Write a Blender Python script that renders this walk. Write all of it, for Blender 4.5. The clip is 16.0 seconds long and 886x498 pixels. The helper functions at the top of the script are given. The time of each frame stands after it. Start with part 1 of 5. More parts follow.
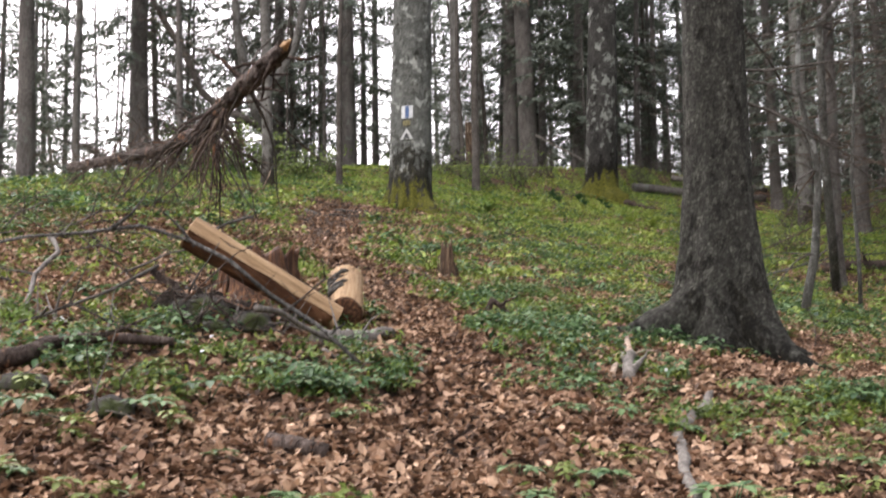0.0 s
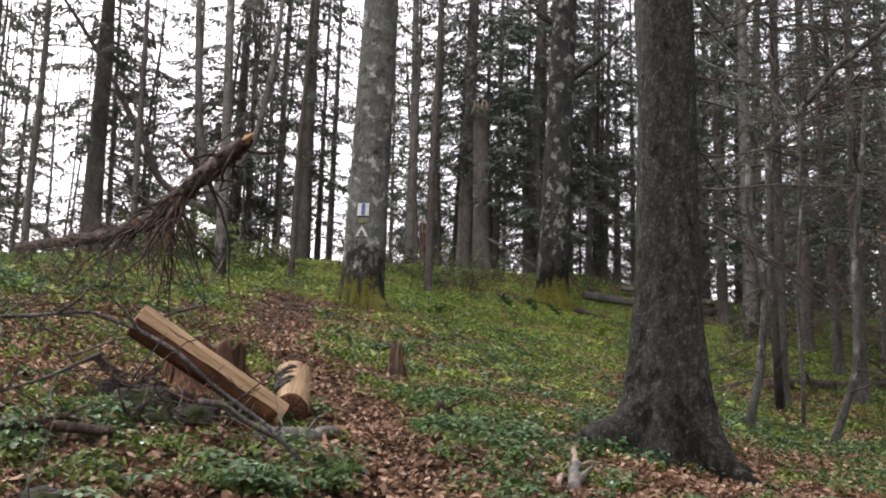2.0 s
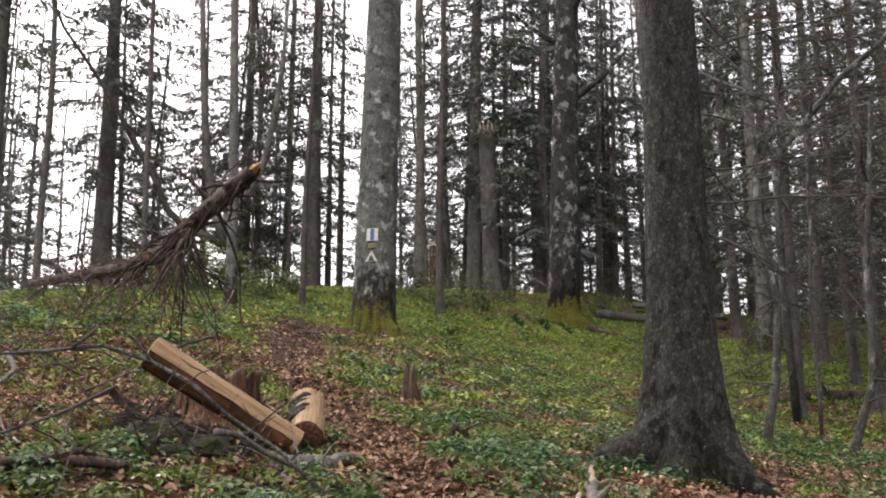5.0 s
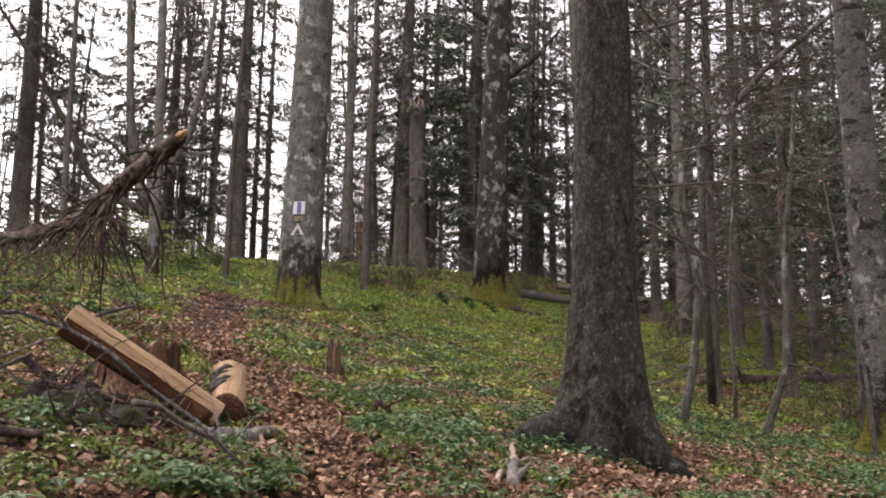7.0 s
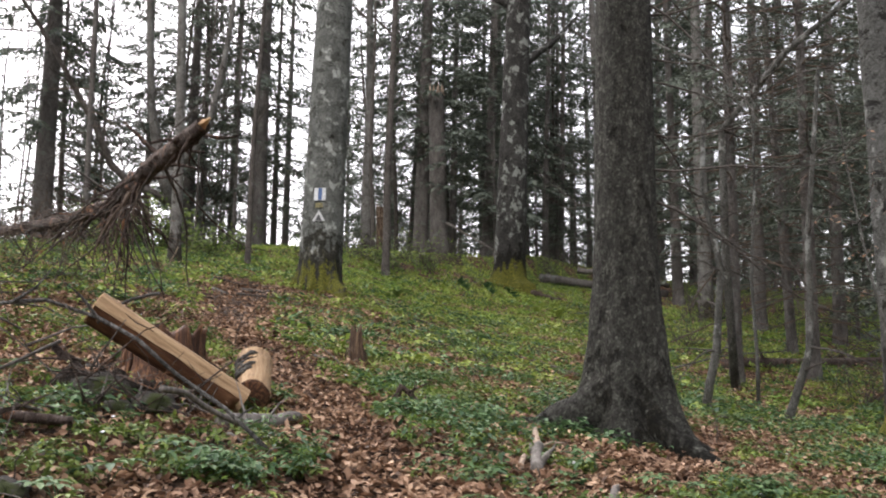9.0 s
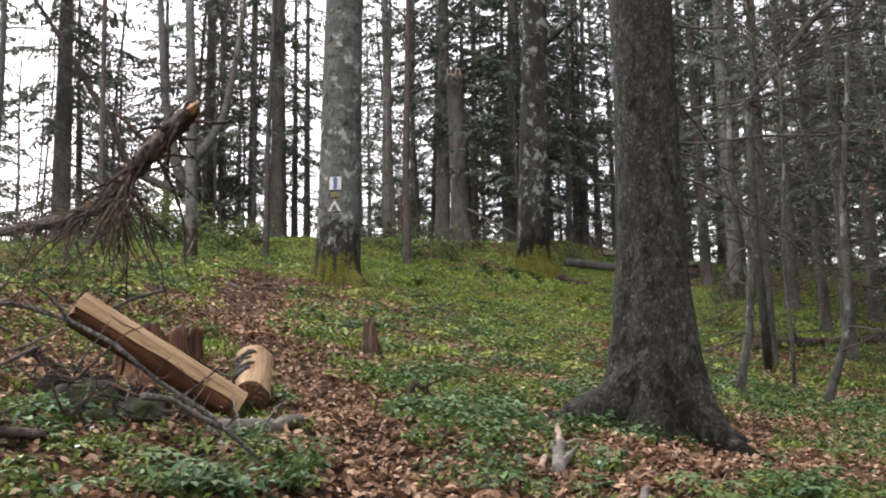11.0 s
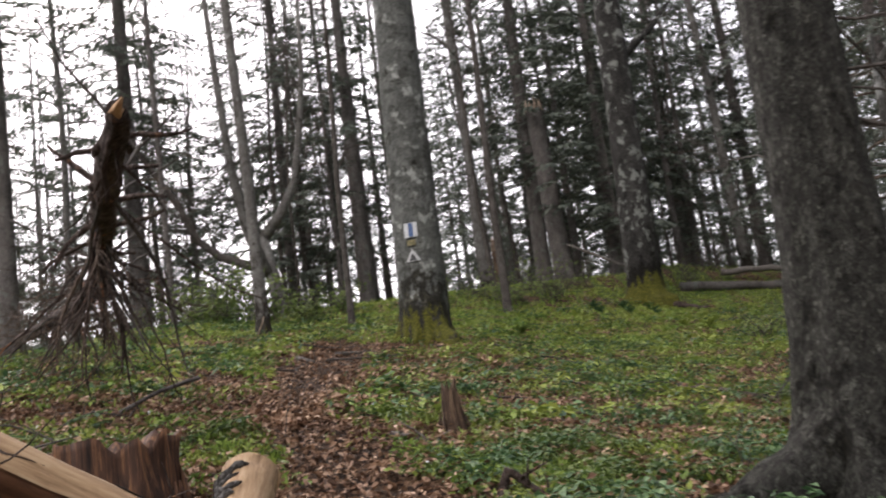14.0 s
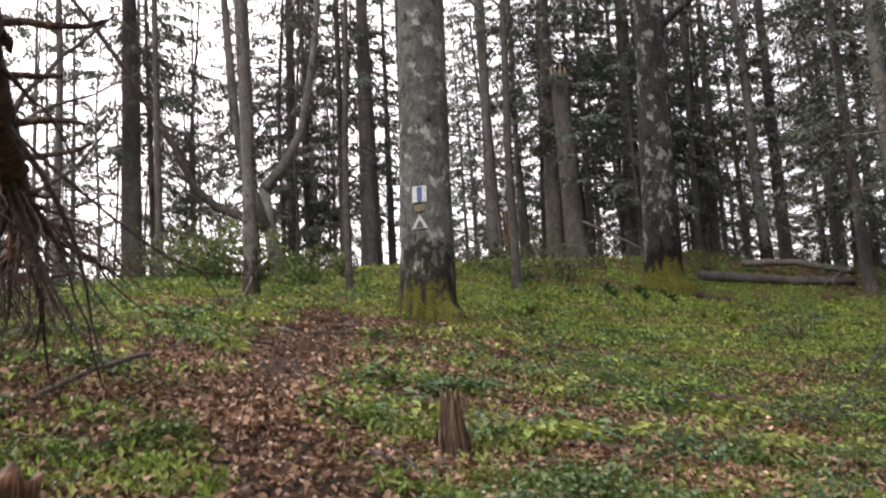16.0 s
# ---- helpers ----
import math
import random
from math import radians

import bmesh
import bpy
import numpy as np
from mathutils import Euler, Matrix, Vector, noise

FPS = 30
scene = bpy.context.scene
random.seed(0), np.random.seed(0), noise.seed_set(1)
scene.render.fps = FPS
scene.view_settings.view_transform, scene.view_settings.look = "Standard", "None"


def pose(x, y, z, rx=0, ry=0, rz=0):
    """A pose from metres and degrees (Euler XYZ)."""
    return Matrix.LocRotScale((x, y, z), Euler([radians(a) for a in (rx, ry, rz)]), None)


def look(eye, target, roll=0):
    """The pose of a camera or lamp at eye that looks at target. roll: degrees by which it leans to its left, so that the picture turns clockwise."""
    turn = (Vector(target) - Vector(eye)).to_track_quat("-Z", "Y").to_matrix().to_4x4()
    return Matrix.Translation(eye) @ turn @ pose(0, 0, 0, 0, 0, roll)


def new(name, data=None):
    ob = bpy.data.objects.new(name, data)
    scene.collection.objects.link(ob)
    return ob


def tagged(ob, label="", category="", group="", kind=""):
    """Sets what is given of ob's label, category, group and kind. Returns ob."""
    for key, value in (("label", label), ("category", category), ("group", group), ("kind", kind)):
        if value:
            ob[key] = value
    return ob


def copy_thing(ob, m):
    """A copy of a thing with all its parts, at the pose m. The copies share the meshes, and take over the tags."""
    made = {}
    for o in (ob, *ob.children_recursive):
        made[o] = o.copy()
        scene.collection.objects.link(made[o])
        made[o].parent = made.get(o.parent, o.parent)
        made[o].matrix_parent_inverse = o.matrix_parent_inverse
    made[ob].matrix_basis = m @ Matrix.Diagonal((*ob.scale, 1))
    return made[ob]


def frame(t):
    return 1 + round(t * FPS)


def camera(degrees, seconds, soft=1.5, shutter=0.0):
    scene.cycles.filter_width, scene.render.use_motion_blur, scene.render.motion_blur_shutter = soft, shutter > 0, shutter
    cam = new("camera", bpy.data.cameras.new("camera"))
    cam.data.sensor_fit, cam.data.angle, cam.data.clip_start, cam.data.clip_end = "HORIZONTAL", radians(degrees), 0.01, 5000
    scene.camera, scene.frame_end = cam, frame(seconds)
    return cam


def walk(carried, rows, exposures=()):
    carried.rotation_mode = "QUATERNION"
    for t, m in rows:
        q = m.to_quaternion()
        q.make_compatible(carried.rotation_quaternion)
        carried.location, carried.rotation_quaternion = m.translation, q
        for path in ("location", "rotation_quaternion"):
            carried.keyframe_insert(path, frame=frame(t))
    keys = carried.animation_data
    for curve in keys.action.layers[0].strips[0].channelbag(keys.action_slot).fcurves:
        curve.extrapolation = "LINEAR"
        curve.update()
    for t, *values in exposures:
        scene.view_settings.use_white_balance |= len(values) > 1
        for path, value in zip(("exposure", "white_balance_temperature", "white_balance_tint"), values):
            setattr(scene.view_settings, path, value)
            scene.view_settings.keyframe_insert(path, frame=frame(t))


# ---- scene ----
cam = camera(45.4, 16.0, soft=1.9, shutter=0.4)
PATH = [
    (0, (0.000, 0.000, 1.500), (0.003, 1.992, 1.676), -1.50),
    (0.5, (0.011, 0.020, 1.511), (0.051, 1.998, 1.798), -1.46),
    (1, (-0.008, 0.015, 1.522), (0.033, 1.979, 1.897), -0.44),
    (1.5, (-0.017, -0.009, 1.521), (0.025, 1.952, 1.916), 0.39),
    (2, (-0.016, -0.007, 1.515), (0.080, 1.958, 1.876), 1.04),
    (2.5, (-0.021, -0.013, 1.514), (0.030, 1.956, 1.861), 0.33),
    (3, (-0.025, -0.019, 1.513), (0.024, 1.949, 1.866), 0.30),
    (3.5, (-0.019, -0.023, 1.515), (0.020, 1.937, 1.906), -0.27),
    (4, (-0.016, -0.011, 1.512), (0.036, 1.946, 1.917), -0.58),
    (6.5, (-0.022, -0.012, 1.516), (0.146, 1.945, 1.893), -0.18),
    (7, (-0.026, 0.024, 1.510), (0.190, 1.979, 1.870), 0.23),
    (7.5, (-0.032, 0.015, 1.503), (0.199, 1.971, 1.852), 0.66),
    (8, (-0.039, 0.007, 1.505), (0.176, 1.967, 1.842), 0.64),
    (8.5, (-0.037, 0.007, 1.511), (0.168, 1.969, 1.835), 0.27),
    (9, (-0.046, -0.000, 1.512), (0.133, 1.964, 1.844), 0.02),
    (9.5, (-0.066, 0.023, 1.521), (0.055, 1.988, 1.872), 0.70),
    (12, (0.284, 1.199, 1.615), (0.398, 3.175, 1.901), -3.71),
    (12.5, (0.353, 1.615, 1.606), (0.439, 3.593, 1.894), -5.00),
    (13, (0.427, 2.103, 1.715), (0.530, 4.071, 2.056), -6.60),
    (13.5, (0.414, 2.614, 1.813), (0.537, 4.566, 2.228), -8.16),
    (14, (0.418, 3.120, 1.850), (0.361, 5.074, 2.273), -8.30),
    (14.5, (0.403, 3.627, 1.966), (0.320, 5.591, 2.336), -2.77),
    (15, (0.327, 4.029, 2.138), (0.441, 6.005, 2.429), -3.82),
    (15.5, (0.295, 4.400, 2.198), (0.292, 6.379, 2.483), -2.90),
    (16, (0.342, 4.827, 2.268), (0.264, 6.793, 2.629), -3.74),
]
EXPOSURES = [
    (0.0, 1.85, 6650, 17), (0.5, 1.75, 6600, 19), (1.5, 1.36, 6600, 18), (3.0, 1.45, 6650, 18), (4.0, 1.45, 6750, 19),
    (6.5, 1.5, 6800, 20), (7.25, 1.5, 7000, 25), (8.2, 1.55, 6600, 17), (9.0, 1.6, 6550, 15), (12.5, 1.62, 6750, 18),
    (13.2, 1.62, 6800, 19), (14.5, 1.05, 6550, 17), (15.1, 1.12, 6650, 18), (15.5, 1.62, 6650, 17), (16.0, 1.48, 6800, 20),
]
walk(cam, [(t, look(eye, target, roll)) for t, eye, target, roll in PATH], EXPOSURES)

# ---- sky and sun: a bright overcast day ----
world = bpy.data.worlds.new("overcast_sky")
scene.world = world
world.use_nodes = True
wn, wl = world.node_tree.nodes, world.node_tree.links
sky = wn.new("ShaderNodeTexSky")
sky.sky_type, sky.sun_disc = "NISHITA", False
sky.sun_elevation, sky.sun_rotation = radians(48), radians(-35)
sky.air_density, sky.dust_density = 1.0, 4.0
hue = wn.new("ShaderNodeHueSaturation")
hue.inputs["Saturation"].default_value = 0.27
wl.new(sky.outputs[0], hue.inputs["Color"])
wl.new(hue.outputs[0], wn["Background"].inputs[0])
wn["Background"].inputs[1].default_value = 0.13
sun = new("sun", bpy.data.lights.new("sun", "SUN"))
sun.data.energy, sun.data.angle, sun.data.color = 1.0, radians(25), (1.0, 0.97, 0.93)
sun.matrix_world = look((-12, -16, 26), (0, 8, 0))

# ---- materials ----


def material(name):
    m = bpy.data.materials.new(name)
    m.use_nodes = True
    nodes, links = m.node_tree.nodes, m.node_tree.links
    return m, nodes, links, nodes["Principled BSDF"]


def coords(nodes, links, scale, which="Object"):
    tc, mp = nodes.new("ShaderNodeTexCoord"), nodes.new("ShaderNodeMapping")
    mp.inputs["Scale"].default_value = scale
    links.new(tc.outputs[which], mp.inputs[0])
    return mp.outputs[0]


def noise_tex(nodes, links, vec, scale, detail=4.0, rough=0.6):
    n = nodes.new("ShaderNodeTexNoise")
    n.inputs["Scale"].default_value, n.inputs["Detail"].default_value, n.inputs["Roughness"].default_value = scale, detail, rough
    links.new(vec, n.inputs["Vector"])
    return n.outputs["Fac"]


def ramp(nodes, links, fac, stops):
    r = nodes.new("ShaderNodeValToRGB")
    e = r.color_ramp.elements
    while len(e) < len(stops):
        e.new(0.5)
    for el, (p, c) in zip(e, stops):
        el.position, el.color = p, (*c, 1)
    links.new(fac, r.inputs[0])
    return r.outputs[0]


def mix(nodes, links, fac, a, b, kind="MIX"):
    m = nodes.new("ShaderNodeMix")
    m.data_type, m.blend_type = "RGBA", kind
    for sock, v in ((m.inputs[0], fac), (m.inputs[6], a), (m.inputs[7], b)):
        if isinstance(v, (int, float)):
            sock.default_value = v
        elif isinstance(v, tuple):
            sock.default_value = (*v, 1)
        else:
            links.new(v, sock)
    return m.outputs[2]


def bump(nodes, links, height, shader, strength, distance):
    b = nodes.new("ShaderNodeBump")
    b.inputs["Strength"].default_value, b.inputs["Distance"].default_value = strength, distance
    links.new(height, b.inputs["Height"])
    links.new(b.outputs[0], shader.inputs["Normal"])


def smooth_mask(nodes, links, value, lo, hi):
    r = nodes.new("ShaderNodeMapRange")
    r.interpolation_type = "SMOOTHSTEP"
    r.inputs[1].default_value, r.inputs[2].default_value = lo, hi
    links.new(value, r.inputs[0])
    return r.outputs[0]


def mat_bark(name, dark, mid, light, scale=1.0, patch=None, patch_lo=0.55, stretch=0.35, moss=0.0, relief=0.02, scales=26.0, crev=0.0, blot=None, flakes=0.0):
    """Bark: grain at two scales, lichen patches of their own shape, and moss cushions where the stem carries them."""
    m, n, l, s = material(name)
    v = coords(n, l, (1, 1, stretch))
    fine = noise_tex(n, l, v, 38 * scale, 5, 0.7)
    coarse = noise_tex(n, l, v, 5 * scale, 5, 0.6)
    both = n.new("ShaderNodeMath")
    both.operation = "MULTIPLY_ADD"
    l.new(fine, both.inputs[0])
    both.inputs[1].default_value = 0.55
    half = n.new("ShaderNodeMath")
    half.operation = "MULTIPLY"
    l.new(coarse, half.inputs[0])
    half.inputs[1].default_value = 0.5
    l.new(half.outputs[0], both.inputs[2])
    col = ramp(n, l, both.outputs[0], [(0.38, dark), (0.52, mid), (0.66, light)])
    vor = n.new("ShaderNodeTexVoronoi")
    vor.feature = "DISTANCE_TO_EDGE"
    vor.inputs["Scale"].default_value = scales
    wob = coords(n, l, (1, 1, 0.55))
    l.new(mix(n, l, 0.05, wob, noise_tex(n, l, wob, 24, 4, 0.7), "ADD"), vor.inputs["Vector"])
    if crev:
        edge = ramp(n, l, vor.outputs["Distance"], [(0.0, (1 - crev,) * 3), (0.16, (1.0, 1.0, 1.0))])
        col = mix(n, l, 1.0, col, edge, "MULTIPLY")
    if flakes:
        cell = n.new("ShaderNodeTexVoronoi")
        cell.inputs["Scale"].default_value = scales * 0.95
        fv = coords(n, l, (1, 1, 0.7))
        l.new(mix(n, l, 0.04, fv, noise_tex(n, l, fv, 30, 3, 0.7), "ADD"), cell.inputs["Vector"])
        tone = n.new("ShaderNodeSeparateColor")
        l.new(cell.outputs["Color"], tone.inputs[0])
        col = mix(n, l, flakes, col, ramp(n, l, tone.outputs[0], [(0.0, (0.35, 0.34, 0.32)), (0.6, (1.0, 0.98, 0.94)), (0.86, (1.3, 1.33, 1.28)), (0.95, (2.3, 2.36, 2.24))]), "MULTIPLY")
    if blot:
        bv = coords(n, l, (1, 1, 2.2))
        bm_ = smooth_mask(n, l, noise_tex(n, l, bv, 2.4, 7, 0.75), 0.54, 0.6)
        col = mix(n, l, bm_, col, blot)
    if patch:
        pv = coords(n, l, (1, 1, 0.8))
        pm = smooth_mask(n, l, noise_tex(n, l, pv, 3.2, 6, 0.7), patch_lo, patch_lo + 0.08)
        col = mix(n, l, pm, col, patch)
    if moss:
        geo = n.new("ShaderNodeAttribute")
        geo.attribute_name = "moss"
        add = n.new("ShaderNodeMath")
        add.operation = "MULTIPLY_ADD"
        l.new(noise_tex(n, l, coords(n, l, (1, 1, 0.6)), 6, 5, 0.7), add.inputs[0])
        add.inputs[1].default_value = 2.2
        l.new(geo.outputs["Fac"], add.inputs[2])
        mm = smooth_mask(n, l, add.outputs[0], 1.78, 1.98)
        wet = smooth_mask(n, l, add.outputs[0], 1.28, 1.5)
        col = mix(n, l, wet, col, mix(n, l, 1.0, col, (0.27, 0.25, 0.21), "MULTIPLY"))
        green = ramp(n, l, fine, [(0.32, (0.022, 0.023, 0.005)), (0.52, (0.075, 0.076, 0.012)), (0.72, (0.17, 0.16, 0.027))])
        col = mix(n, l, mm, col, green)
    l.new(col, s.inputs["Base Color"])
    s.inputs["Roughness"].default_value = 0.92
    s.inputs["Specular IOR Level"].default_value = 0.2
    h = n.new("ShaderNodeMath")
    h.operation = "MULTIPLY_ADD"
    l.new(smooth_mask(n, l, vor.outputs["Distance"], 0.0, 0.12), h.inputs[0])
    h.inputs[1].default_value = 0.6
    l.new(fine, h.inputs[2])
    bump(n, l, h.outputs[0], s, 0.9, relief)
    return m


def mat_leaf(name, a, b, c, rough=0.6, translucent=0.25, drift=None):
    """Leaves, whose colour differs from leaf to leaf."""
    m, n, l, s = material(name)
    g = n.new("ShaderNodeNewGeometry")
    col = ramp(n, l, g.outputs["Random Per Island"], [(0.0, a), (0.5, b), (1.0, c)])
    v = coords(n, l, (1, 1, 1))
    col = mix(n, l, 0.5, col, ramp(n, l, noise_tex(n, l, v, 60, 2), [(0.3, (0.45, 0.45, 0.45)), (0.7, (1.0, 1.0, 1.0))]), "MULTIPLY")
    if drift:
        dm = smooth_mask(n, l, noise_tex(n, l, v, 1.3, 5, 0.65), 0.42, 0.62)
        col = mix(n, l, dm, col, mix(n, l, 1.0, col, drift, "MULTIPLY"))
    l.new(col, s.inputs["Base Color"])
    s.inputs["Roughness"].default_value = rough
    s.inputs["Specular IOR Level"].default_value = 0.3
    if translucent:
        t = n.new("ShaderNodeBsdfTranslucent")
        l.new(col, t.inputs[0])
        mx = n.new("ShaderNodeMixShader")
        mx.inputs[0].default_value = translucent
        l.new(s.outputs[0], mx.inputs[1])
        l.new(t.outputs[0], mx.inputs[2])
        l.new(mx.outputs[0], n["Material Output"].inputs[0])
    return m


def mat_wood(name, a, b, c, grain=(30, 30, 2.5), rough=0.75, cracks=True):
    m, n, l, s = material(name)
    v = coords(n, l, grain)
    col = ramp(n, l, noise_tex(n, l, v, 1.0, 6, 0.65), [(0.3, a), (0.5, b), (0.72, c)])
    big = noise_tex(n, l, coords(n, l, (1, 1, 1)), 5, 4)
    col = mix(n, l, smooth_mask(n, l, big, 0.52, 0.72), col, mix(n, l, 0.5, col, a))
    l.new(col, s.inputs["Base Color"])
    s.inputs["Roughness"].default_value = rough
    s.inputs["Specular IOR Level"].default_value = 0.25
    bump(n, l, noise_tex(n, l, v, 2.0, 6, 0.7), s, 0.6, 0.006 if cracks else 0.003)
    return m


def mat_ground():
    m, n, l, s = material("forest_floor")
    v = coords(n, l, (1, 1, 1))
    cover = n.new("ShaderNodeAttribute")
    cover.attribute_name = "cover"
    trail = n.new("ShaderNodeAttribute")
    trail.attribute_name = "trail"
    vor = n.new("ShaderNodeTexVoronoi")
    vor.inputs["Scale"].default_value = 17
    warp = mix(n, l, 0.06, v, noise_tex(n, l, v, 14, 3), "ADD")
    l.new(warp, vor.inputs["Vector"])
    sep = n.new("ShaderNodeSeparateColor")
    l.new(vor.outputs["Color"], sep.inputs[0])
    # Litter, soil and green, each darkened to paint the shade between leaves.
    litter = ramp(n, l, sep.outputs[0], [(0.0, (0.02, 0.012, 0.008)), (0.35, (0.06, 0.034, 0.02)), (0.7, (0.14, 0.079, 0.046)), (1.0, (0.27, 0.17, 0.108))])
    soil = ramp(n, l, noise_tex(n, l, v, 22, 6, 0.7), [(0.3, (0.016, 0.011, 0.008)), (0.7, (0.06, 0.039, 0.027))])
    litter = mix(n, l, smooth_mask(n, l, noise_tex(n, l, v, 3.5, 5, 0.7), 0.45, 0.62), litter, soil)
    green = ramp(n, l, noise_tex(n, l, v, 30, 5, 0.75), [(0.3, (0.02, 0.026, 0.01)), (0.5, (0.07, 0.095, 0.026)), (0.75, (0.18, 0.22, 0.06))])
    add = n.new("ShaderNodeMath")
    add.operation = "MULTIPLY_ADD"
    l.new(noise_tex(n, l, v, 9, 5, 0.7), add.inputs[0])
    add.inputs[1].default_value = 0.8
    l.new(cover.outputs["Fac"], add.inputs[2])
    col = mix(n, l, smooth_mask(n, l, add.outputs[0], 0.78, 1.05), litter, green)
    col = mix(n, l, smooth_mask(n, l, trail.outputs["Fac"], 0.35, 0.9), col, mix(n, l, 0.75, litter, soil))
    l.new(col, s.inputs["Base Color"])
    s.inputs["Roughness"].default_value = 0.95
    s.inputs["Specular IOR Level"].default_value = 0.15
    bump(n, l, noise_tex(n, l, v, 26, 6, 0.75), s, 1.0, 0.05)
    return m


def mat_plain(name, colour, rough=0.6, grain=90.0, amount=0.35):
    m, n, l, s = material(name)
    v = coords(n, l, (1, 1, 1))
    dark = tuple(c * (1 - amount) for c in colour)
    l.new(ramp(n, l, noise_tex(n, l, v, grain, 4), [(0.35, dark), (0.6, colour)]), s.inputs["Base Color"])
    s.inputs["Roughness"].default_value = rough
    return m


M_GROUND = mat_ground()
M_SPRUCE = mat_bark("spruce_bark", (0.022, 0.021, 0.0178), (0.056, 0.0555, 0.0475), (0.125, 0.126, 0.11), 2.6, (0.076, 0.083, 0.07), 0.64, 0.5, 1.0, 0.05, 58, 0.25, None, 0.65)
M_KNOT = mat_bark("dark_branch_knot", (0.006, 0.005, 0.0045), (0.014, 0.012, 0.01), (0.035, 0.03, 0.026), 1.5, None, 0.5, 0.8, 0.0, 0.01, 30)
# Bark lightened for far stems: the grey haze of distance is in the colour.
M_SPRUCE_HAZED = mat_bark("hazed_spruce_bark", (0.05, 0.045, 0.042), (0.11, 0.1, 0.092), (0.18, 0.165, 0.15), 0.7, (0.14, 0.145, 0.13), 0.55, 0.4, 0.0, 0.03, 22)
M_BEECH = mat_bark("beech_bark", (0.045, 0.047, 0.042), (0.1, 0.105, 0.095), (0.175, 0.182, 0.166), 0.8, (0.29, 0.305, 0.28), 0.55, 1.0, 1.0, 0.012, 9, 0.2, (0.052, 0.054, 0.047))
M_BEECH_PALE = mat_bark("pale_beech_bark", (0.035, 0.035, 0.031), (0.085, 0.086, 0.079), (0.145, 0.147, 0.137), 0.8, (0.23, 0.235, 0.218), 0.57, 1.0, 1.0, 0.01, 9, 0.15, (0.022, 0.021, 0.019))
M_BEECH_OLD = mat_bark("old_beech_bark", (0.014, 0.0135, 0.012), (0.034, 0.032, 0.029), (0.07, 0.069, 0.063), 0.7, (0.2, 0.21, 0.19), 0.53, 0.55, 1.0, 0.02, 12, 0.2)
M_THIN = mat_bark("young_bark", (0.06, 0.056, 0.05), (0.115, 0.11, 0.1), (0.19, 0.19, 0.175), 0.8, (0.26, 0.26, 0.245), 0.6, 0.7, 1.0, 0.006, 12)
M_TWIG = mat_bark("twig_bark", (0.035, 0.03, 0.027), (0.075, 0.066, 0.058), (0.13, 0.12, 0.11), 1.0, None, 0.5, 0.8, 0.0, 0.006, 30)
M_SAP = mat_bark("sapling_bark", (0.03, 0.03, 0.026), (0.078, 0.077, 0.068), (0.17, 0.17, 0.155), 1.2, (0.25, 0.255, 0.235), 0.55, 0.6, 1.0, 0.01, 20)
M_BROWN = mat_bark("dead_spruce_twig", (0.04, 0.03, 0.024), (0.1, 0.075, 0.058), (0.175, 0.138, 0.112), 1.0, None, 0.5, 0.8, 0.0, 0.006, 30)
M_GREYBARK = mat_bark("grey_loose_bark", (0.04, 0.038, 0.035), (0.1, 0.095, 0.088), (0.2, 0.19, 0.18), 1.0, None, 0.5, 0.6, 0.0, 0.02, 30, 0.4)
M_DEADBARK = mat_bark("dead_flaking_bark", (0.022, 0.016, 0.013), (0.062, 0.045, 0.037), (0.15, 0.12, 0.105), 0.8, (0.22, 0.11, 0.06), 0.57, 0.5, 0.0, 0.03, 16)
# Needles paler and bluer than their own green: distance haze is mixed in.
M_NEEDLE = mat_leaf("hazed_spruce_needles", (0.07, 0.09, 0.074), (0.122, 0.145, 0.116), (0.185, 0.21, 0.165), 0.7, 0.18)
M_HERB = mat_leaf("herb_leaf", (0.07, 0.11, 0.03), (0.135, 0.185, 0.045), (0.21, 0.265, 0.07), 0.55, 0.3, (0.7, 0.8, 0.75))
M_HERB_DARK = mat_leaf("dark_herb_leaf", (0.026, 0.066, 0.03), (0.08, 0.158, 0.064), (0.155, 0.25, 0.102), 0.55, 0.3)
M_GRASS = mat_leaf("meadow_green", (0.18, 0.23, 0.047), (0.3, 0.37, 0.074), (0.4, 0.455, 0.106), 0.6, 0.3, (0.64, 0.85, 0.8))
# Darkest tone here and in M_HERB_DARK lowered to paint shade between leaves.
M_LITTER = mat_leaf("fallen_beech_leaf", (0.055, 0.031, 0.019), (0.285, 0.165, 0.097), (0.63, 0.44, 0.3), 0.7, 0.1, (0.66, 0.62, 0.62))
M_LOG = mat_wood("peeled_log_wood", (0.12, 0.07, 0.036), (0.29, 0.19, 0.105), (0.42, 0.305, 0.185))
M_CUT = mat_wood("cut_wood_face", (0.3, 0.18, 0.09), (0.47, 0.31, 0.17), (0.56, 0.4, 0.24), (25, 25, 25))
M_ROT = mat_wood("rotten_stump_wood", (0.01, 0.006, 0.0045), (0.07, 0.034, 0.02), (0.27, 0.135, 0.062), (38, 38, 2.5))
M_REDBARK = mat_wood("red_brown_inner_bark", (0.05, 0.022, 0.012), (0.15, 0.068, 0.034), (0.26, 0.135, 0.07), (14, 14, 3))
M_GREYROT = mat_wood("grey_brown_rotten_wood", (0.02, 0.014, 0.01), (0.085, 0.055, 0.035), (0.2, 0.15, 0.1), (28, 28, 3))
M_GREY = mat_wood("weathered_grey_wood", (0.045, 0.04, 0.035), (0.125, 0.112, 0.1), (0.25, 0.232, 0.208), (30, 30, 5))
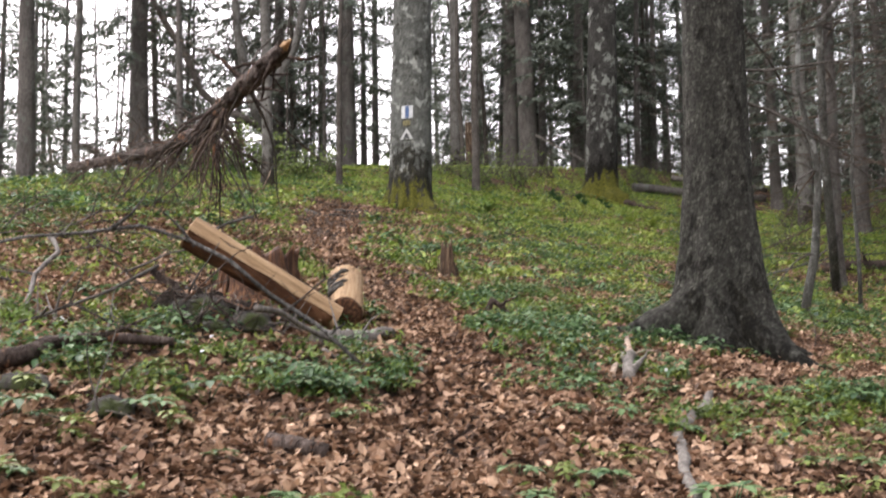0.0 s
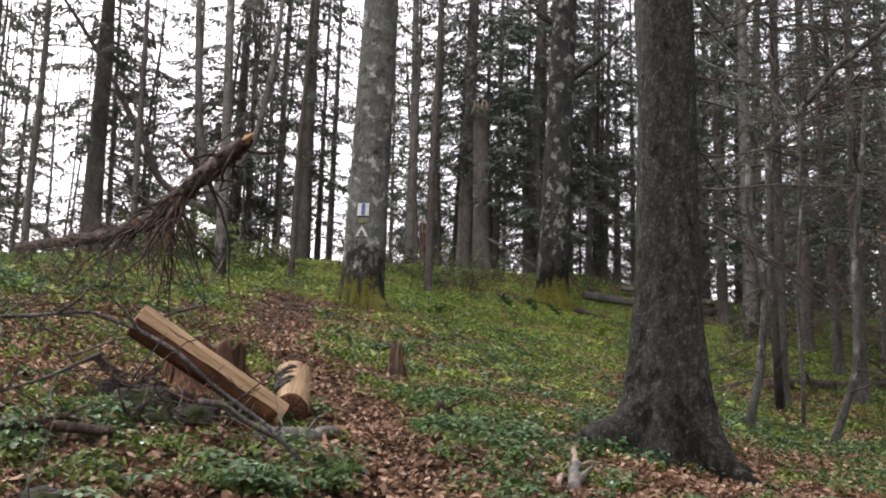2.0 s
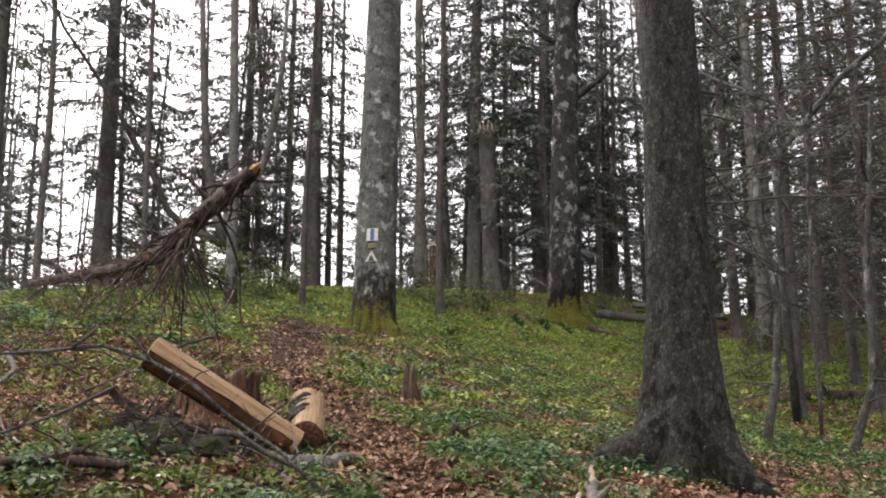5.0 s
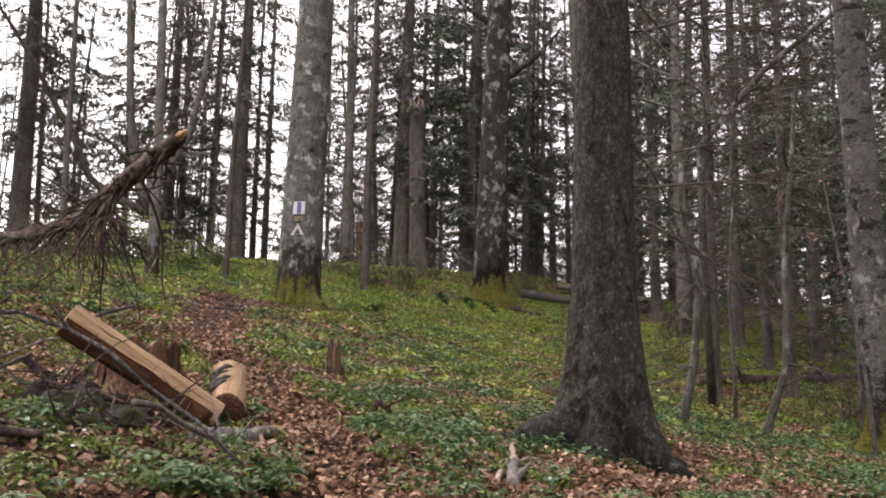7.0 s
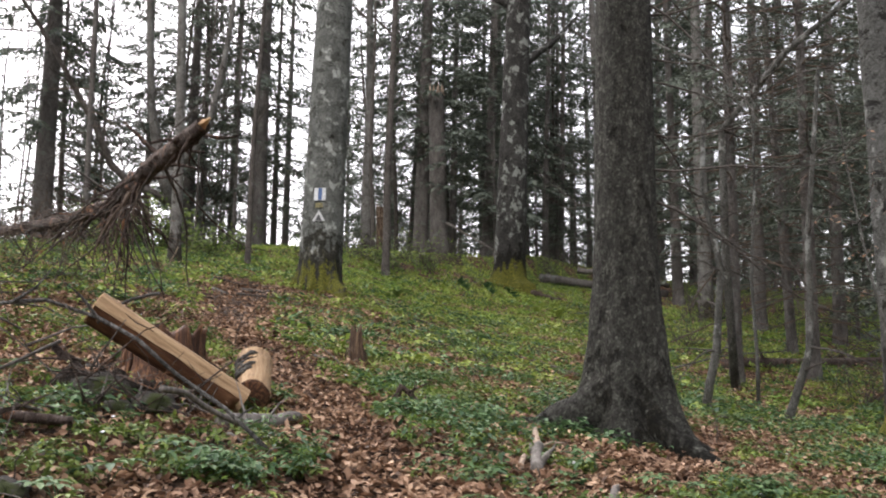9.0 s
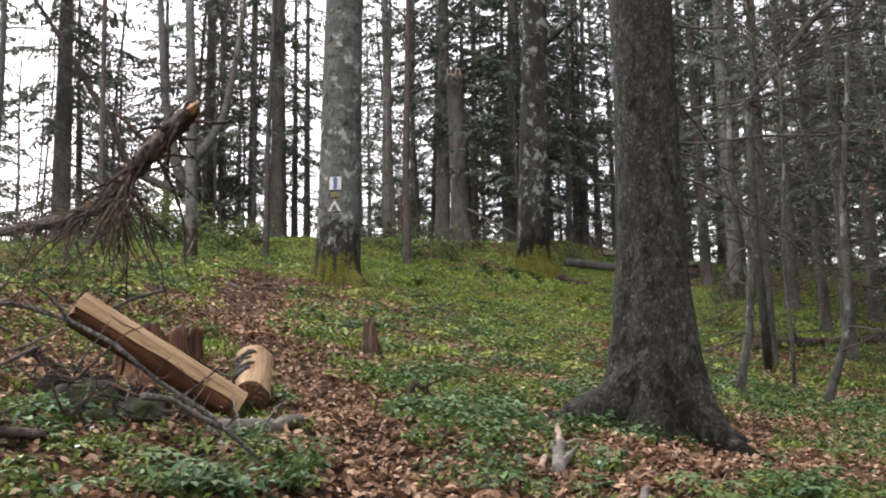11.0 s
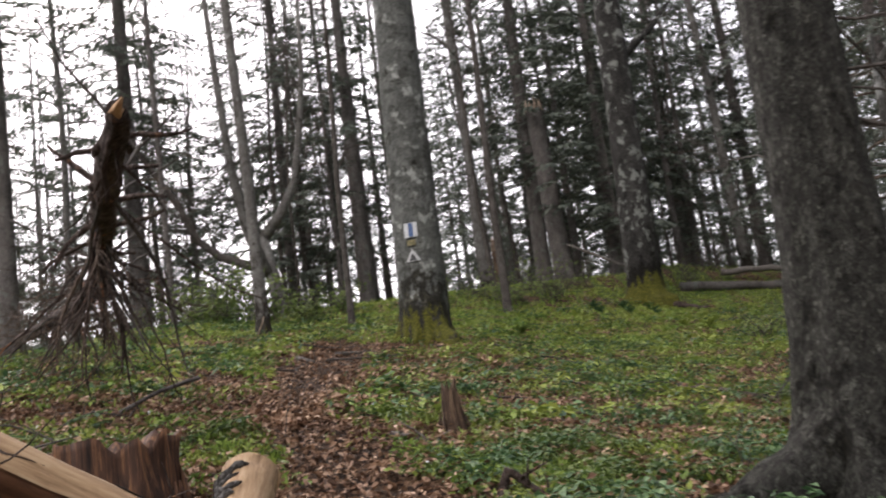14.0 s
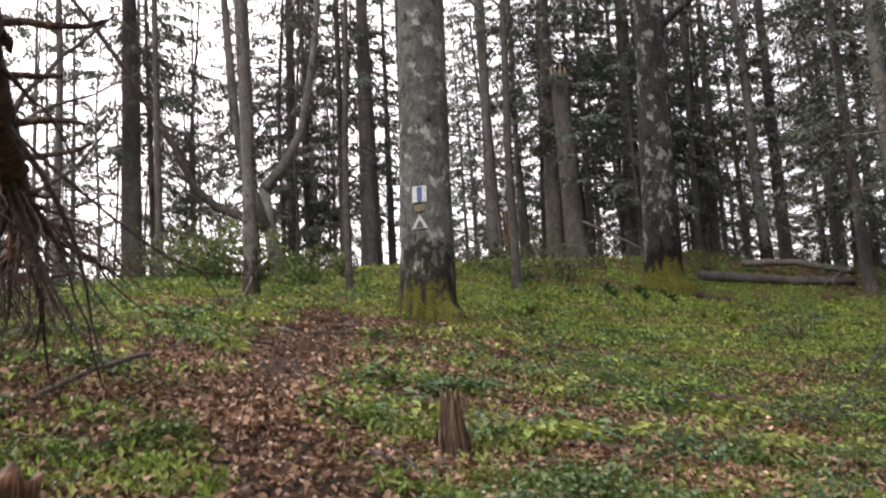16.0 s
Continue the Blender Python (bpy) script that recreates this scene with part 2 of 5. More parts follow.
M_PALE = mat_wood("pale_bare_wood", (0.11, 0.082, 0.06), (0.27, 0.205, 0.155), (0.42, 0.34, 0.26), (30, 30, 5))
M_STUMP = mat_wood("warm_brown_decayed_wood", (0.012, 0.008, 0.005), (0.06, 0.036, 0.022), (0.19, 0.13, 0.08), (48, 48, 3))
M_STONE = mat_bark("mossy_stone", (0.018, 0.016, 0.014), (0.042, 0.038, 0.034), (0.075, 0.07, 0.064), 0.6, (0.04, 0.05, 0.018), 0.52, 1.0, 0.0, 0.02, 8)
M_SOIL = mat_bark("dark_woodland_soil", (0.008, 0.006, 0.0045), (0.024, 0.017, 0.012), (0.06, 0.042, 0.03), 1.2, (0.09, 0.045, 0.025), 0.58, 1.0, 0.0, 0.03, 30, 0.4)
# Fresh yellow-green, brighter than meadow_green: a sunlit look put into the colour.
M_CREST = mat_leaf("sunlit_young_grass", (0.22, 0.3, 0.06), (0.33, 0.42, 0.085), (0.43, 0.5, 0.13), 0.6, 0.35, (0.75, 0.9, 0.8))
M_WHITE = mat_plain("white_marker_paint", (0.62, 0.64, 0.64), 0.6, 45.0, 0.5)
M_FADED = mat_plain("faded_white_paint", (0.5, 0.51, 0.5), 0.7, 40.0, 0.5)
M_BLUE = mat_plain("blue_marker_paint", (0.06, 0.12, 0.27), 0.6, 45.0, 0.5)
M_YELLOW = mat_plain("yellow_marker_paint", (0.21, 0.185, 0.08), 0.7, 30.0, 0.6)
M_BLACK = mat_plain("dark_marker_paint", (0.05, 0.05, 0.05), 0.6)

# ---- the lie of the land ----
COEF = (2.2828, -1.8893, 1.9418, -0.0357, -0.7338, -0.0848, -0.6286, 0.4081, 0.2158, 0.797)
BUMPS = ((0.2, -0.9, 21.8, 8.0, 8.0), (1.1, 12.0, 28.0, 40.0, 60.0), (0.25, -6.5, 25.0, 9.0, 9.0))


def soft_top(v, top, k):
    return np.where(v > top, top + k * (1 - np.exp(-np.maximum(v - top, 0) / k)), v)


def land(x, y):
    """Height of the slope: it climbs ahead, falls to the right and levels off on a crest."""
    x, y = np.asarray(x, float), np.asarray(y, float)
    rise = sum(a * np.exp(-((x - u) ** 2 / p + (y - v) ** 2 / q)) for a, u, v, p, q in BUMPS)
    y = soft_top(y, np.clip(33 + 0.7 * (x + 2), 27, 40), 4.0)
    y = -soft_top(-y, 4, 4.0)
    x = -soft_top(-soft_top(x, 12, 5.0), 10, 5.0)
    a, b = x / 10, (y - 12) / 12
    terms = (1, a, b, a * a, a * b, b * b, a * a * b, a * b * b, b**3, a**3)
    return sum(k * t for k, t in zip(COEF, terms)) + rise


def ripple(x, y, f, seed):
    """Smooth uneven field between about -1 and 1."""
    out, amp = 0.0, 1.0
    for k in range(4):
        s = seed * 1.7 + k * 2.3
        out = out + amp * np.sin(f * (x * np.cos(s) + y * np.sin(s)) + 3 * np.sin(f * 0.7 * (x * np.sin(s * 1.3) - y * np.cos(s * 1.3)) + s))
        f, amp = f * 1.9, amp * 0.6
    return out / 2.2


def floor_z(x, y):
    near = np.exp(-np.maximum(np.hypot(x, np.asarray(y) - 12) - 22, 0) / 6)
    return land(x, y) + near * (0.035 * ripple(x, y, 1.6, 1) + 0.012 * ripple(x, y, 6.5, 2)) - 0.06 * trail(x, y)


TRAIL = ((0.3, -3.0), (0.2, 2.0), (0.0, 4.1), (0.08, 5.8), (0.0, 7.4), (-0.35, 9.2), (-0.95, 10.6), (-1.35, 11.8), (-1.6, 14.0), (-1.8, 16.5), (-1.85, 19.5), (-2.2, 21.0))
SIDE = ((-1.35, 11.9), (-2.1, 12.3), (-2.7, 11.9), (-3.6, 11.3))


def near_line(x, y, line):
    d = np.full(np.shape(x), 1e9)
    for (x0, y0), (x1, y1) in zip(line, line[1:]):
        t = np.clip(((x - x0) * (x1 - x0) + (y - y0) * (y1 - y0)) / ((x1 - x0) ** 2 + (y1 - y0) ** 2), 0, 1)
        d = np.minimum(d, np.hypot(x - x0 - t * (x1 - x0), y - y0 - t * (y1 - y0)))
    return d


def trail(x, y):
    x, y = np.asarray(x, float), np.asarray(y, float)
    w = 0.17 + 0.011 * np.clip(y, 0, 25) + 0.12 * ripple(x, y, 2.6, 5) + 0.09 * ripple(x, y, 9.0, 7)
    a = np.clip(1.5 - near_line(x, y, TRAIL) / np.maximum(w, 0.12), 0, 1)
    b = 0.8 * np.clip(1.5 - near_line(x, y, SIDE) / np.maximum(w, 0.12), 0, 1)
    return np.maximum(a, b)


def cover(x, y):
    """How green the floor is: bare leaf litter near the start and by the trail, meadow higher up."""
    x, y = np.asarray(x, float), np.asarray(y, float)
    g = 0.24 + 0.24 * ripple(x, y, 1.2, 3) + 0.4 * ripple(x, y, 4.1, 4) + 0.34 * ripple(x, y, 11.0, 6)
    g = g + 0.26 * np.clip((y - 8) / 6, 0, 1) - 0.1 * np.clip((5.6 - y) / 1.5, 0, 1) - 0.04 * np.clip((8.5 - y) / 1.5, 0, 1) + 0.14 * np.clip((x - 0.6) / 0.4, 0, 1) * np.clip((9 - y) / 1.5, 0, 1) + 0.2 * np.clip((y - 21) / 5, 0, 1)
    g = g + 0.18 * np.exp(-((x + 1.5) ** 2 / 1.2 + (y - 6.4) ** 2 / 0.8))
    g = g - 0.12 * np.exp(-((x - 1.3) ** 2 / 1.0 + (y - 7.8) ** 2 / 1.2)) - 0.35 * np.exp(-((x + 1.2) ** 2 / 2.2 + (y - 15.5) ** 2 / 9))
    g = g - 0.8 * np.clip(ripple(x, y, 1.5, 33) - 0.1, 0, 1) - 0.5 * np.clip(ripple(x, 1.8 * y, 3.2, 41) - 0.25, 0, 1)
    g = g - 0.1 * np.exp(-((x + 4.2) ** 2 / 3.0 + (y - 10.5) ** 2 / 7.0)) - 0.14 * np.exp(-((x + 1.9) ** 2 / 1.0 + (y - 5.6) ** 2 / 1.5))
    g = g + 0.4 * np.exp(-((x - 0.75) ** 2 / 0.22 + (y - 9.7) ** 2 / 3.5)) + 0.3 * np.exp(-((x + 1.0) ** 2 / 0.2 + (y - 9.3) ** 2 / 1.0)) + 0.4 * np.exp(-((x - 0.22) ** 2 / 0.07 + (y - 10.2) ** 2 / 1.4)) + 0.25 * np.exp(-((x - 0.5) ** 2 / 0.06 + (y - 7.9) ** 2 / 0.5))
    g = g - 0.55 * np.clip(ripple(x, 1.5 * y, 1.7, 51) - 0.1, 0, 1) * np.clip((x - 0.3) / 0.6, 0, 1) * np.clip((20 - y) / 6, 0, 1)
    return np.clip(g - 0.9 * trail(x, y), 0, 1)


def axis_steps(lo, hi, step, far):
    v = list(np.arange(lo, hi + step / 2, step))
    d, a = step, v[-1]
    while a < far:
        d *= 1.22
        a += d
        v.append(a)
    d, a = step, v[0]
    while a > -far:
        d *= 1.22
        a -= d
        v.insert(0, a)
    return np.array(v)


def mesh_from(name, verts, faces, mat, smooth=False):
    me = bpy.data.meshes.new(name)
    me.from_pydata(verts, [], faces)
    me.materials.append(mat)
    if smooth:
        me.polygons.foreach_set("use_smooth", np.ones(len(me.polygons), bool))
    return me


def build_ground():
    xs, ys = axis_steps(-9, 11, 0.1, 700), axis_steps(1.0, 28.0, 0.1, 700)
    gx, gy = np.meshgrid(xs, ys)
    gz = floor_z(gx, gy)
    n, k = len(xs), len(ys)
    idx = np.arange(n * k).reshape(k, n)
    quads = np.stack([idx[:-1, :-1], idx[:-1, 1:], idx[1:, 1:], idx[1:, :-1]], -1).reshape(-1, 4)
    me = mesh_from("ground", np.stack([gx, gy, gz], -1).reshape(-1, 3), quads.tolist(), M_GROUND, True)
    for key, vals in (("cover", cover(gx, gy)), ("trail", trail(gx, gy))):
        at = me.attributes.new(key, "FLOAT", "POINT")
        at.data.foreach_set("value", vals.ravel().astype(np.float32))
    tagged(new("ground", me), "sloping forest floor of brown beech leaves, soil and green herbs", "ground", kind="structure")


build_ground()

# ---- building tools ----


def part(name, bm, mat, parent=None, label="", smooth=True, kind=""):
    me = bpy.data.meshes.new(name)
    bm.to_mesh(me)
    bm.free()
    me.materials.append(mat)
    if smooth:
        me.polygons.foreach_set("use_smooth", np.ones(len(me.polygons), bool))
    ob = new(name, me)
    if parent:
        ob.parent = parent
    return tagged(ob, label, kind=kind)


def thing(name, x, y, z, label, category, group="", kind=""):
    ob = new(name)
    ob.location = (x, y, z)
    return tagged(ob, label, category, group, kind)


def tube(bm, pts, radii, seg=6, rough=0.0, cap=True, seed=0.0):
    """A tapered, uneven rod through pts."""
    pts = [Vector(p) for p in pts]
    rings, side = [], None
    for i, (p, r) in enumerate(zip(pts, radii)):
        d = (pts[min(i + 1, len(pts) - 1)] - pts[max(i - 1, 0)]).normalized()
        side = (side - d * side.dot(d)) if side else d.orthogonal()
        side.normalize()
        up = d.cross(side)
        ring = []
        for k in range(seg):
            a = 2 * math.pi * k / seg
            f = 1 + (rough * noise.noise((math.cos(a) * 1.5 + seed, math.sin(a) * 1.5, i * 0.6 + seed)) if rough else 0)
            ring.append(bm.verts.new(p + (side * math.cos(a) + up * math.sin(a)) * r * f))
        rings.append(ring)
    for a, b in zip(rings, rings[1:]):
        for k in range(seg):
            bm.faces.new((a[k], a[(k + 1) % seg], b[(k + 1) % seg], b[k]))
    if cap and seg > 2:
        bm.faces.new(rings[0][::-1])
        bm.faces.new(rings[-1])
    return rings


def wander(rng, start, heading, length, steps, bend=0.15, droop=0.0):
    """Points of a crooked stick."""
    p, d, pts = Vector(start), Vector(heading).normalized(), [Vector(start)]
    for _ in range(steps):
        d = (d + Vector((rng.gauss(0, bend), rng.gauss(0, bend), rng.gauss(0, bend) - droop))).normalized()
        p = p + d * (length / steps)
        pts.append(p.copy())
    return pts


def taper(r0, r1, n):
    return [r0 + (r1 - r0) * i / (n - 1) for i in range(n)]


def stem(height, dia, lean=(0, 0), flare=0.5, lobes=5, flare_h=0.35, seg=20, seed=0, top=0.35, knots=0.04, bend=0.0, sink=0.25, roots=(), rough=0.05, near_rows=26, mossy=1.0, fold=0.45):
    """A trunk: butt swell with root ribs, slow taper, slight sway and knots. roots: (angle, reach, width) of strong ribs."""
    rng = random.Random(seed)
    bm = bmesh.new()
    moss = bm.verts.layers.float.new("moss")
    hs = [-sink] + [1.8 * (i / near_rows) ** 1.5 for i in range(near_rows)] + [1.8 + (height - 1.8) * i / 26 for i in range(27)]
    rings, ph = [], rng.random() * 6.28
    for h in hs:
        t = max(h, 0) / height
        r0 = dia / 2 * (1 - (1 - top) * t)
        cx = lean[0] * h + bend * math.sin(h * 0.55 + ph) * min(1, max(h, 0) / 3)
        cy = lean[1] * h + bend * math.cos(h * 0.45 + ph) * min(1, max(h, 0) / 3)
        ring = []
        for k in range(seg):
            a = 2 * math.pi * k / seg
            e = math.exp(-max(h, -0.1) / flare_h)
            rib = 1 - fold + fold * math.cos(lobes * a + ph + 0.8 * math.sin(2 * a + ph))
            r = r0 * (1 + flare * e * rib)
            for ra, reach, width in roots:
                d = (a - ra + math.pi) % (2 * math.pi) - math.pi
                r += reach * math.exp(-((d / width) ** 2)) * math.exp(-max(h, -0.05) / (0.16 + 0.1 * reach))
            r *= 1 + rough * noise.noise((math.cos(a) * 2 + seed, math.sin(a) * 2, h * 1.1)) + knots * noise.noise((math.cos(a) * 5, math.sin(a) * 5 + seed, h * 4))
            v = bm.verts.new((cx + r * math.cos(a), cy + r * math.sin(a), h))
            v[moss] = mossy * (0.95 * math.exp(-((max(h, 0) / 0.75) ** 2)) + 0.1 * math.exp(-max(h - 1, 0) / 2)) * (0.8 + 0.2 * math.cos(a + 1.75)) * (0.96 + 0.55 * noise.noise((math.cos(a) * 6, math.sin(a) * 6, seed + 0.4 * h)))
            ring.append(v)
        rings.append(ring)
    for a, b in zip(rings, rings[1:]):
        for k in range(seg):
            bm.faces.new((a[k], a[(k + 1) % seg], b[(k + 1) % seg], b[k]))
    bm.faces.new(rings[-1])
    return bm


def fine_twigs(bm, rng, pts, r, length, depth, droop=0.02, count=4, spread=0.9):
    """Side shoots along a limb, split again depth times."""
    for _ in range(count):
        i = rng.randrange(max(1, len(pts) // 4), len(pts))
        d = (pts[i] - pts[i - 1]).normalized()
        out = Vector((rng.gauss(0, 1), rng.gauss(0, 1), rng.gauss(0.2, 0.7)))
        out = (out - d * out.dot(d)).normalized()
        q = wander(rng, pts[i], d + out * spread, length * rng.uniform(0.6, 1.2), 5, 0.16, droop)
        tube(bm, q, taper(r, r * 0.45, 6), 3, cap=False)
        if depth:
            fine_twigs(bm, rng, q, r * 0.6, length * 0.55, depth - 1, droop, max(3, count - 1), spread)


def sprays(bm, rng, pts, reach, width, every, droop=0.25):
    """Needle-bearing shoots on both sides of a spruce branch, thin folded strips with ragged ends."""
    n = len(pts)
    total = int((pts[-1] - pts[0]).length / every)
    for s in range(total):
        u = (s + rng.random()) / total
        f = u * (n - 1)
        i = min(int(f), n - 2)
        p = pts[i].lerp(pts[i + 1], f - i)
        d = (pts[i + 1] - pts[i]).normalized()
        side = d.cross(Vector((0, 0, 1))).normalized() * (1 if s % 2 else -1)
        w = (d * rng.uniform(0.5, 0.9) + side * rng.uniform(0.5, 1) + Vector((0, 0, -droop * rng.uniform(0.3, 1.8)))).normalized()
        ln = reach * (1.05 - 0.75 * u) * rng.uniform(0.6, 1.2)
        tip, mid = p + w * ln + Vector((0, 0, -droop * ln * 0.4)), p + w * ln * 0.5
        across = (w.cross(Vector((rng.gauss(0, 0.5), rng.gauss(0, 0.5), 1)))).normalized() * width * rng.uniform(0.6, 1.3)
        v = [bm.verts.new(q) for q in (p, mid + across, tip, mid - across)]
        bm.faces.new((v[0], v[1], v[2]))
        bm.faces.new((v[0], v[2], v[3]))


def crown_mesh(seed, height, base, reach, whorl=0.5, dense=1.0, shoot=0.15, width=0.02):
    """A spruce crown: whorls of branches, each a flat drooping fan of side shoots with needle sprays, uneven and with gaps."""
    rng = random.Random(seed)
    bm = bmesh.new()
    h = base
    while h < height - 0.3:
        u = (h - base) / (height - base)
        span = reach * (1 - u) ** 0.75 * (0.6 + 0.4 * min(1, u * 5)) + 0.15
        for _ in range(rng.randint(4, 6)):
            if rng.random() > dense:
                continue
            a = rng.random() * 6.283
            ln = span * rng.choice((0.45, 0.75, 0.95, 1.1, 1.25)) * rng.uniform(0.85, 1.1)
            pts = wander(rng, (0, 0, h + rng.uniform(-0.2, 0.2)), (math.cos(a), math.sin(a), 0.2 - 0.35 * (1 - u)), ln, 6, 0.08, 0.03)
            tube(bm, pts, taper(0.011 + 0.006 * ln, 0.004, 7), 3, cap=False)
            count = max(3, int(ln / 0.3))
            for s in range(count):
                f = (0.22 + 0.78 * (s + rng.random()) / count) * 6
                i = min(int(f), 5)
                p = pts[i].lerp(pts[i + 1], f - i)
                d = (pts[i + 1] - pts[i]).normalized()
                side = d.cross(Vector((0, 0, 1))).normalized() * (1 if s % 2 else -1)
                far = (0.22 + 0.16 * ln) * (1.2 - 0.12 * f) * rng.uniform(0.6, 1.25)
                q = wander(rng, p, d * 0.8 + side * rng.uniform(0.4, 0.9) + Vector((0, 0, rng.uniform(-0.35, 0.05))), far, 2, 0.1, 0.1)
                sprays(bm, rng, q, shoot + 0.1 * far, width, 0.07, 0.3)
            sprays(bm, rng, pts[3:], shoot * 1.5, width, 0.11, 0.2)
        h += whorl * rng.uniform(0.6, 1.4)
    me = bpy.data.meshes.new("spruce_crown")
    bm.to_mesh(me)
    bm.free()
    me.materials.append(M_NEEDLE)
    return me


CROWNS = [
    crown_mesh(11, 22, 4.6, 3.2, 0.5, 1.0, 0.29, 0.048),
    crown_mesh(12, 22, 1.2, 3.0, 0.52, 1.0, 0.29, 0.048),
    crown_mesh(13, 22, 8.0, 3.0, 0.5, 1.0, 0.26, 0.04),
    crown_mesh(14, 11, 0.4, 2.2, 0.4, 0.9, 0.19, 0.032),
    crown_mesh(15, 22, 2.6, 2.9, 0.78, 0.72, 0.27, 0.046),
    crown_mesh(17, 22, 4.5, 2.6, 0.46, 0.9, 0.16, 0.02),
]
CROWN_TALL = (22, 22, 22, 11, 22, 22)


def lean_matrix(lean):
    return Matrix(((1, 0, lean[0], 0), (0, 1, lean[1], 0), (0, 0, 1, 0), (0, 0, 0, 1)))


def dead_branches(bm, rng, height, dia, lo, hi, count, length, lean=(0, 0), droop=0.05, twigs=0):
    for _ in range(count):
        h = rng.uniform(lo, hi)
        a = rng.random() * 6.283
        r = dia / 2 * (1 - 0.6 * h / height) * 0.9
        p = (lean[0] * h + r * math.cos(a), lean[1] * h + r * math.sin(a), h)
        ln = length * rng.uniform(0.35, 1.2)
        pts = wander(rng, p, (math.cos(a), math.sin(a), rng.uniform(-0.3, 0.15)), ln, 6, 0.1, droop)
        tube(bm, pts, taper(0.006 + 0.008 * ln, 0.003, 7), 4, cap=False)
        if twigs:
            fine_twigs(bm, rng, pts, 0.004, ln * 0.35, 0, 0.06, twigs)


def spruce(x, y, dia, lean=(0, 0), height=22.0, crown=0, dead=10, seed=1, reach=1.0, label="", dead_hi=8.0, dead_len=1.5):
    z = float(floor_z(x, y))
    t = thing("spruce_tree", x, y, z, label or "tall dark spruce with bare lower stem and drooping needle branches", "tree", "spruces of the wood")
    part("trunk", stem(height, dia, lean, 0.35, 5, 0.3, 14, seed, 0.12, near_rows=8), M_SPRUCE_HAZED, t)
    rng = random.Random(seed)
    if dead:
        bm = bmesh.new()
        dead_branches(bm, rng, height, dia, 0.8, dead_hi, dead, dead_len, lean, 0.04, 4)
        part("deadwood", bm, M_BROWN, t, kind="stuff")
    c = tagged(new("crown", CROWNS[crown]), kind="stuff")
    c.parent = t
    k = height / CROWN_TALL[crown]
    c.matrix_local = lean_matrix(lean) @ pose(0, 0, 0, 0, 0, seed * 77 % 360) @ Matrix.Diagonal((reach, reach, k, 1))
    return t


def broadleaf(x, y, dia, lean=(0, 0), height=18.0, mat=None, seed=1, limbs=8, lo=0.3, flare=0.5, seg=16, bend=0.05, roots=(), label="", category="tree", name="beech_tree", limb_len=3.0, twig=4, near_rows=14, rough=0.05, lobes=5, sub=2, sink=0.35, top=0.3, mossy=0.6):
    z = float(floor_z(x, y))
    t = thing(name, x, y, z, label or "bare grey beech with thin leafless branches", category, "bare beeches of the wood")
    part("trunk", stem(height, dia, lean, flare, lobes, 0.3, seg, seed, top, 0.03, bend, sink, roots, rough, near_rows, mossy), mat or M_BEECH, t)
    rng = random.Random(seed * 7 + 1)
    for i in range(limbs):
        h = height * (lo + (0.97 - lo) * (i + rng.random() * 0.8) / limbs)
        a = i * 2.4 + rng.random()
        r = dia / 2 * (1 - 0.7 * h / height)
        ln = limb_len * rng.uniform(0.6, 1.2) * (1.15 - 0.6 * h / height)
        pts = wander(rng, (lean[0] * h + 0.3 * r * math.cos(a), lean[1] * h + 0.3 * r * math.sin(a), h), (math.cos(a), math.sin(a), rng.uniform(0.4, 1.2)), ln, 8, 0.13, -0.02)
        lb = bmesh.new()
        tube(lb, pts, taper(max(0.012, r * 0.45), 0.006, 9), 5, cap=False)
        limb = part("limb", lb, mat or M_BEECH, t)
        twigs = bmesh.new()
        fine_twigs(twigs, rng, pts, 0.015, ln * 0.5, sub, -0.01, twig)
        part("branchwork", twigs, M_TWIG, limb, kind="stuff")
    return t


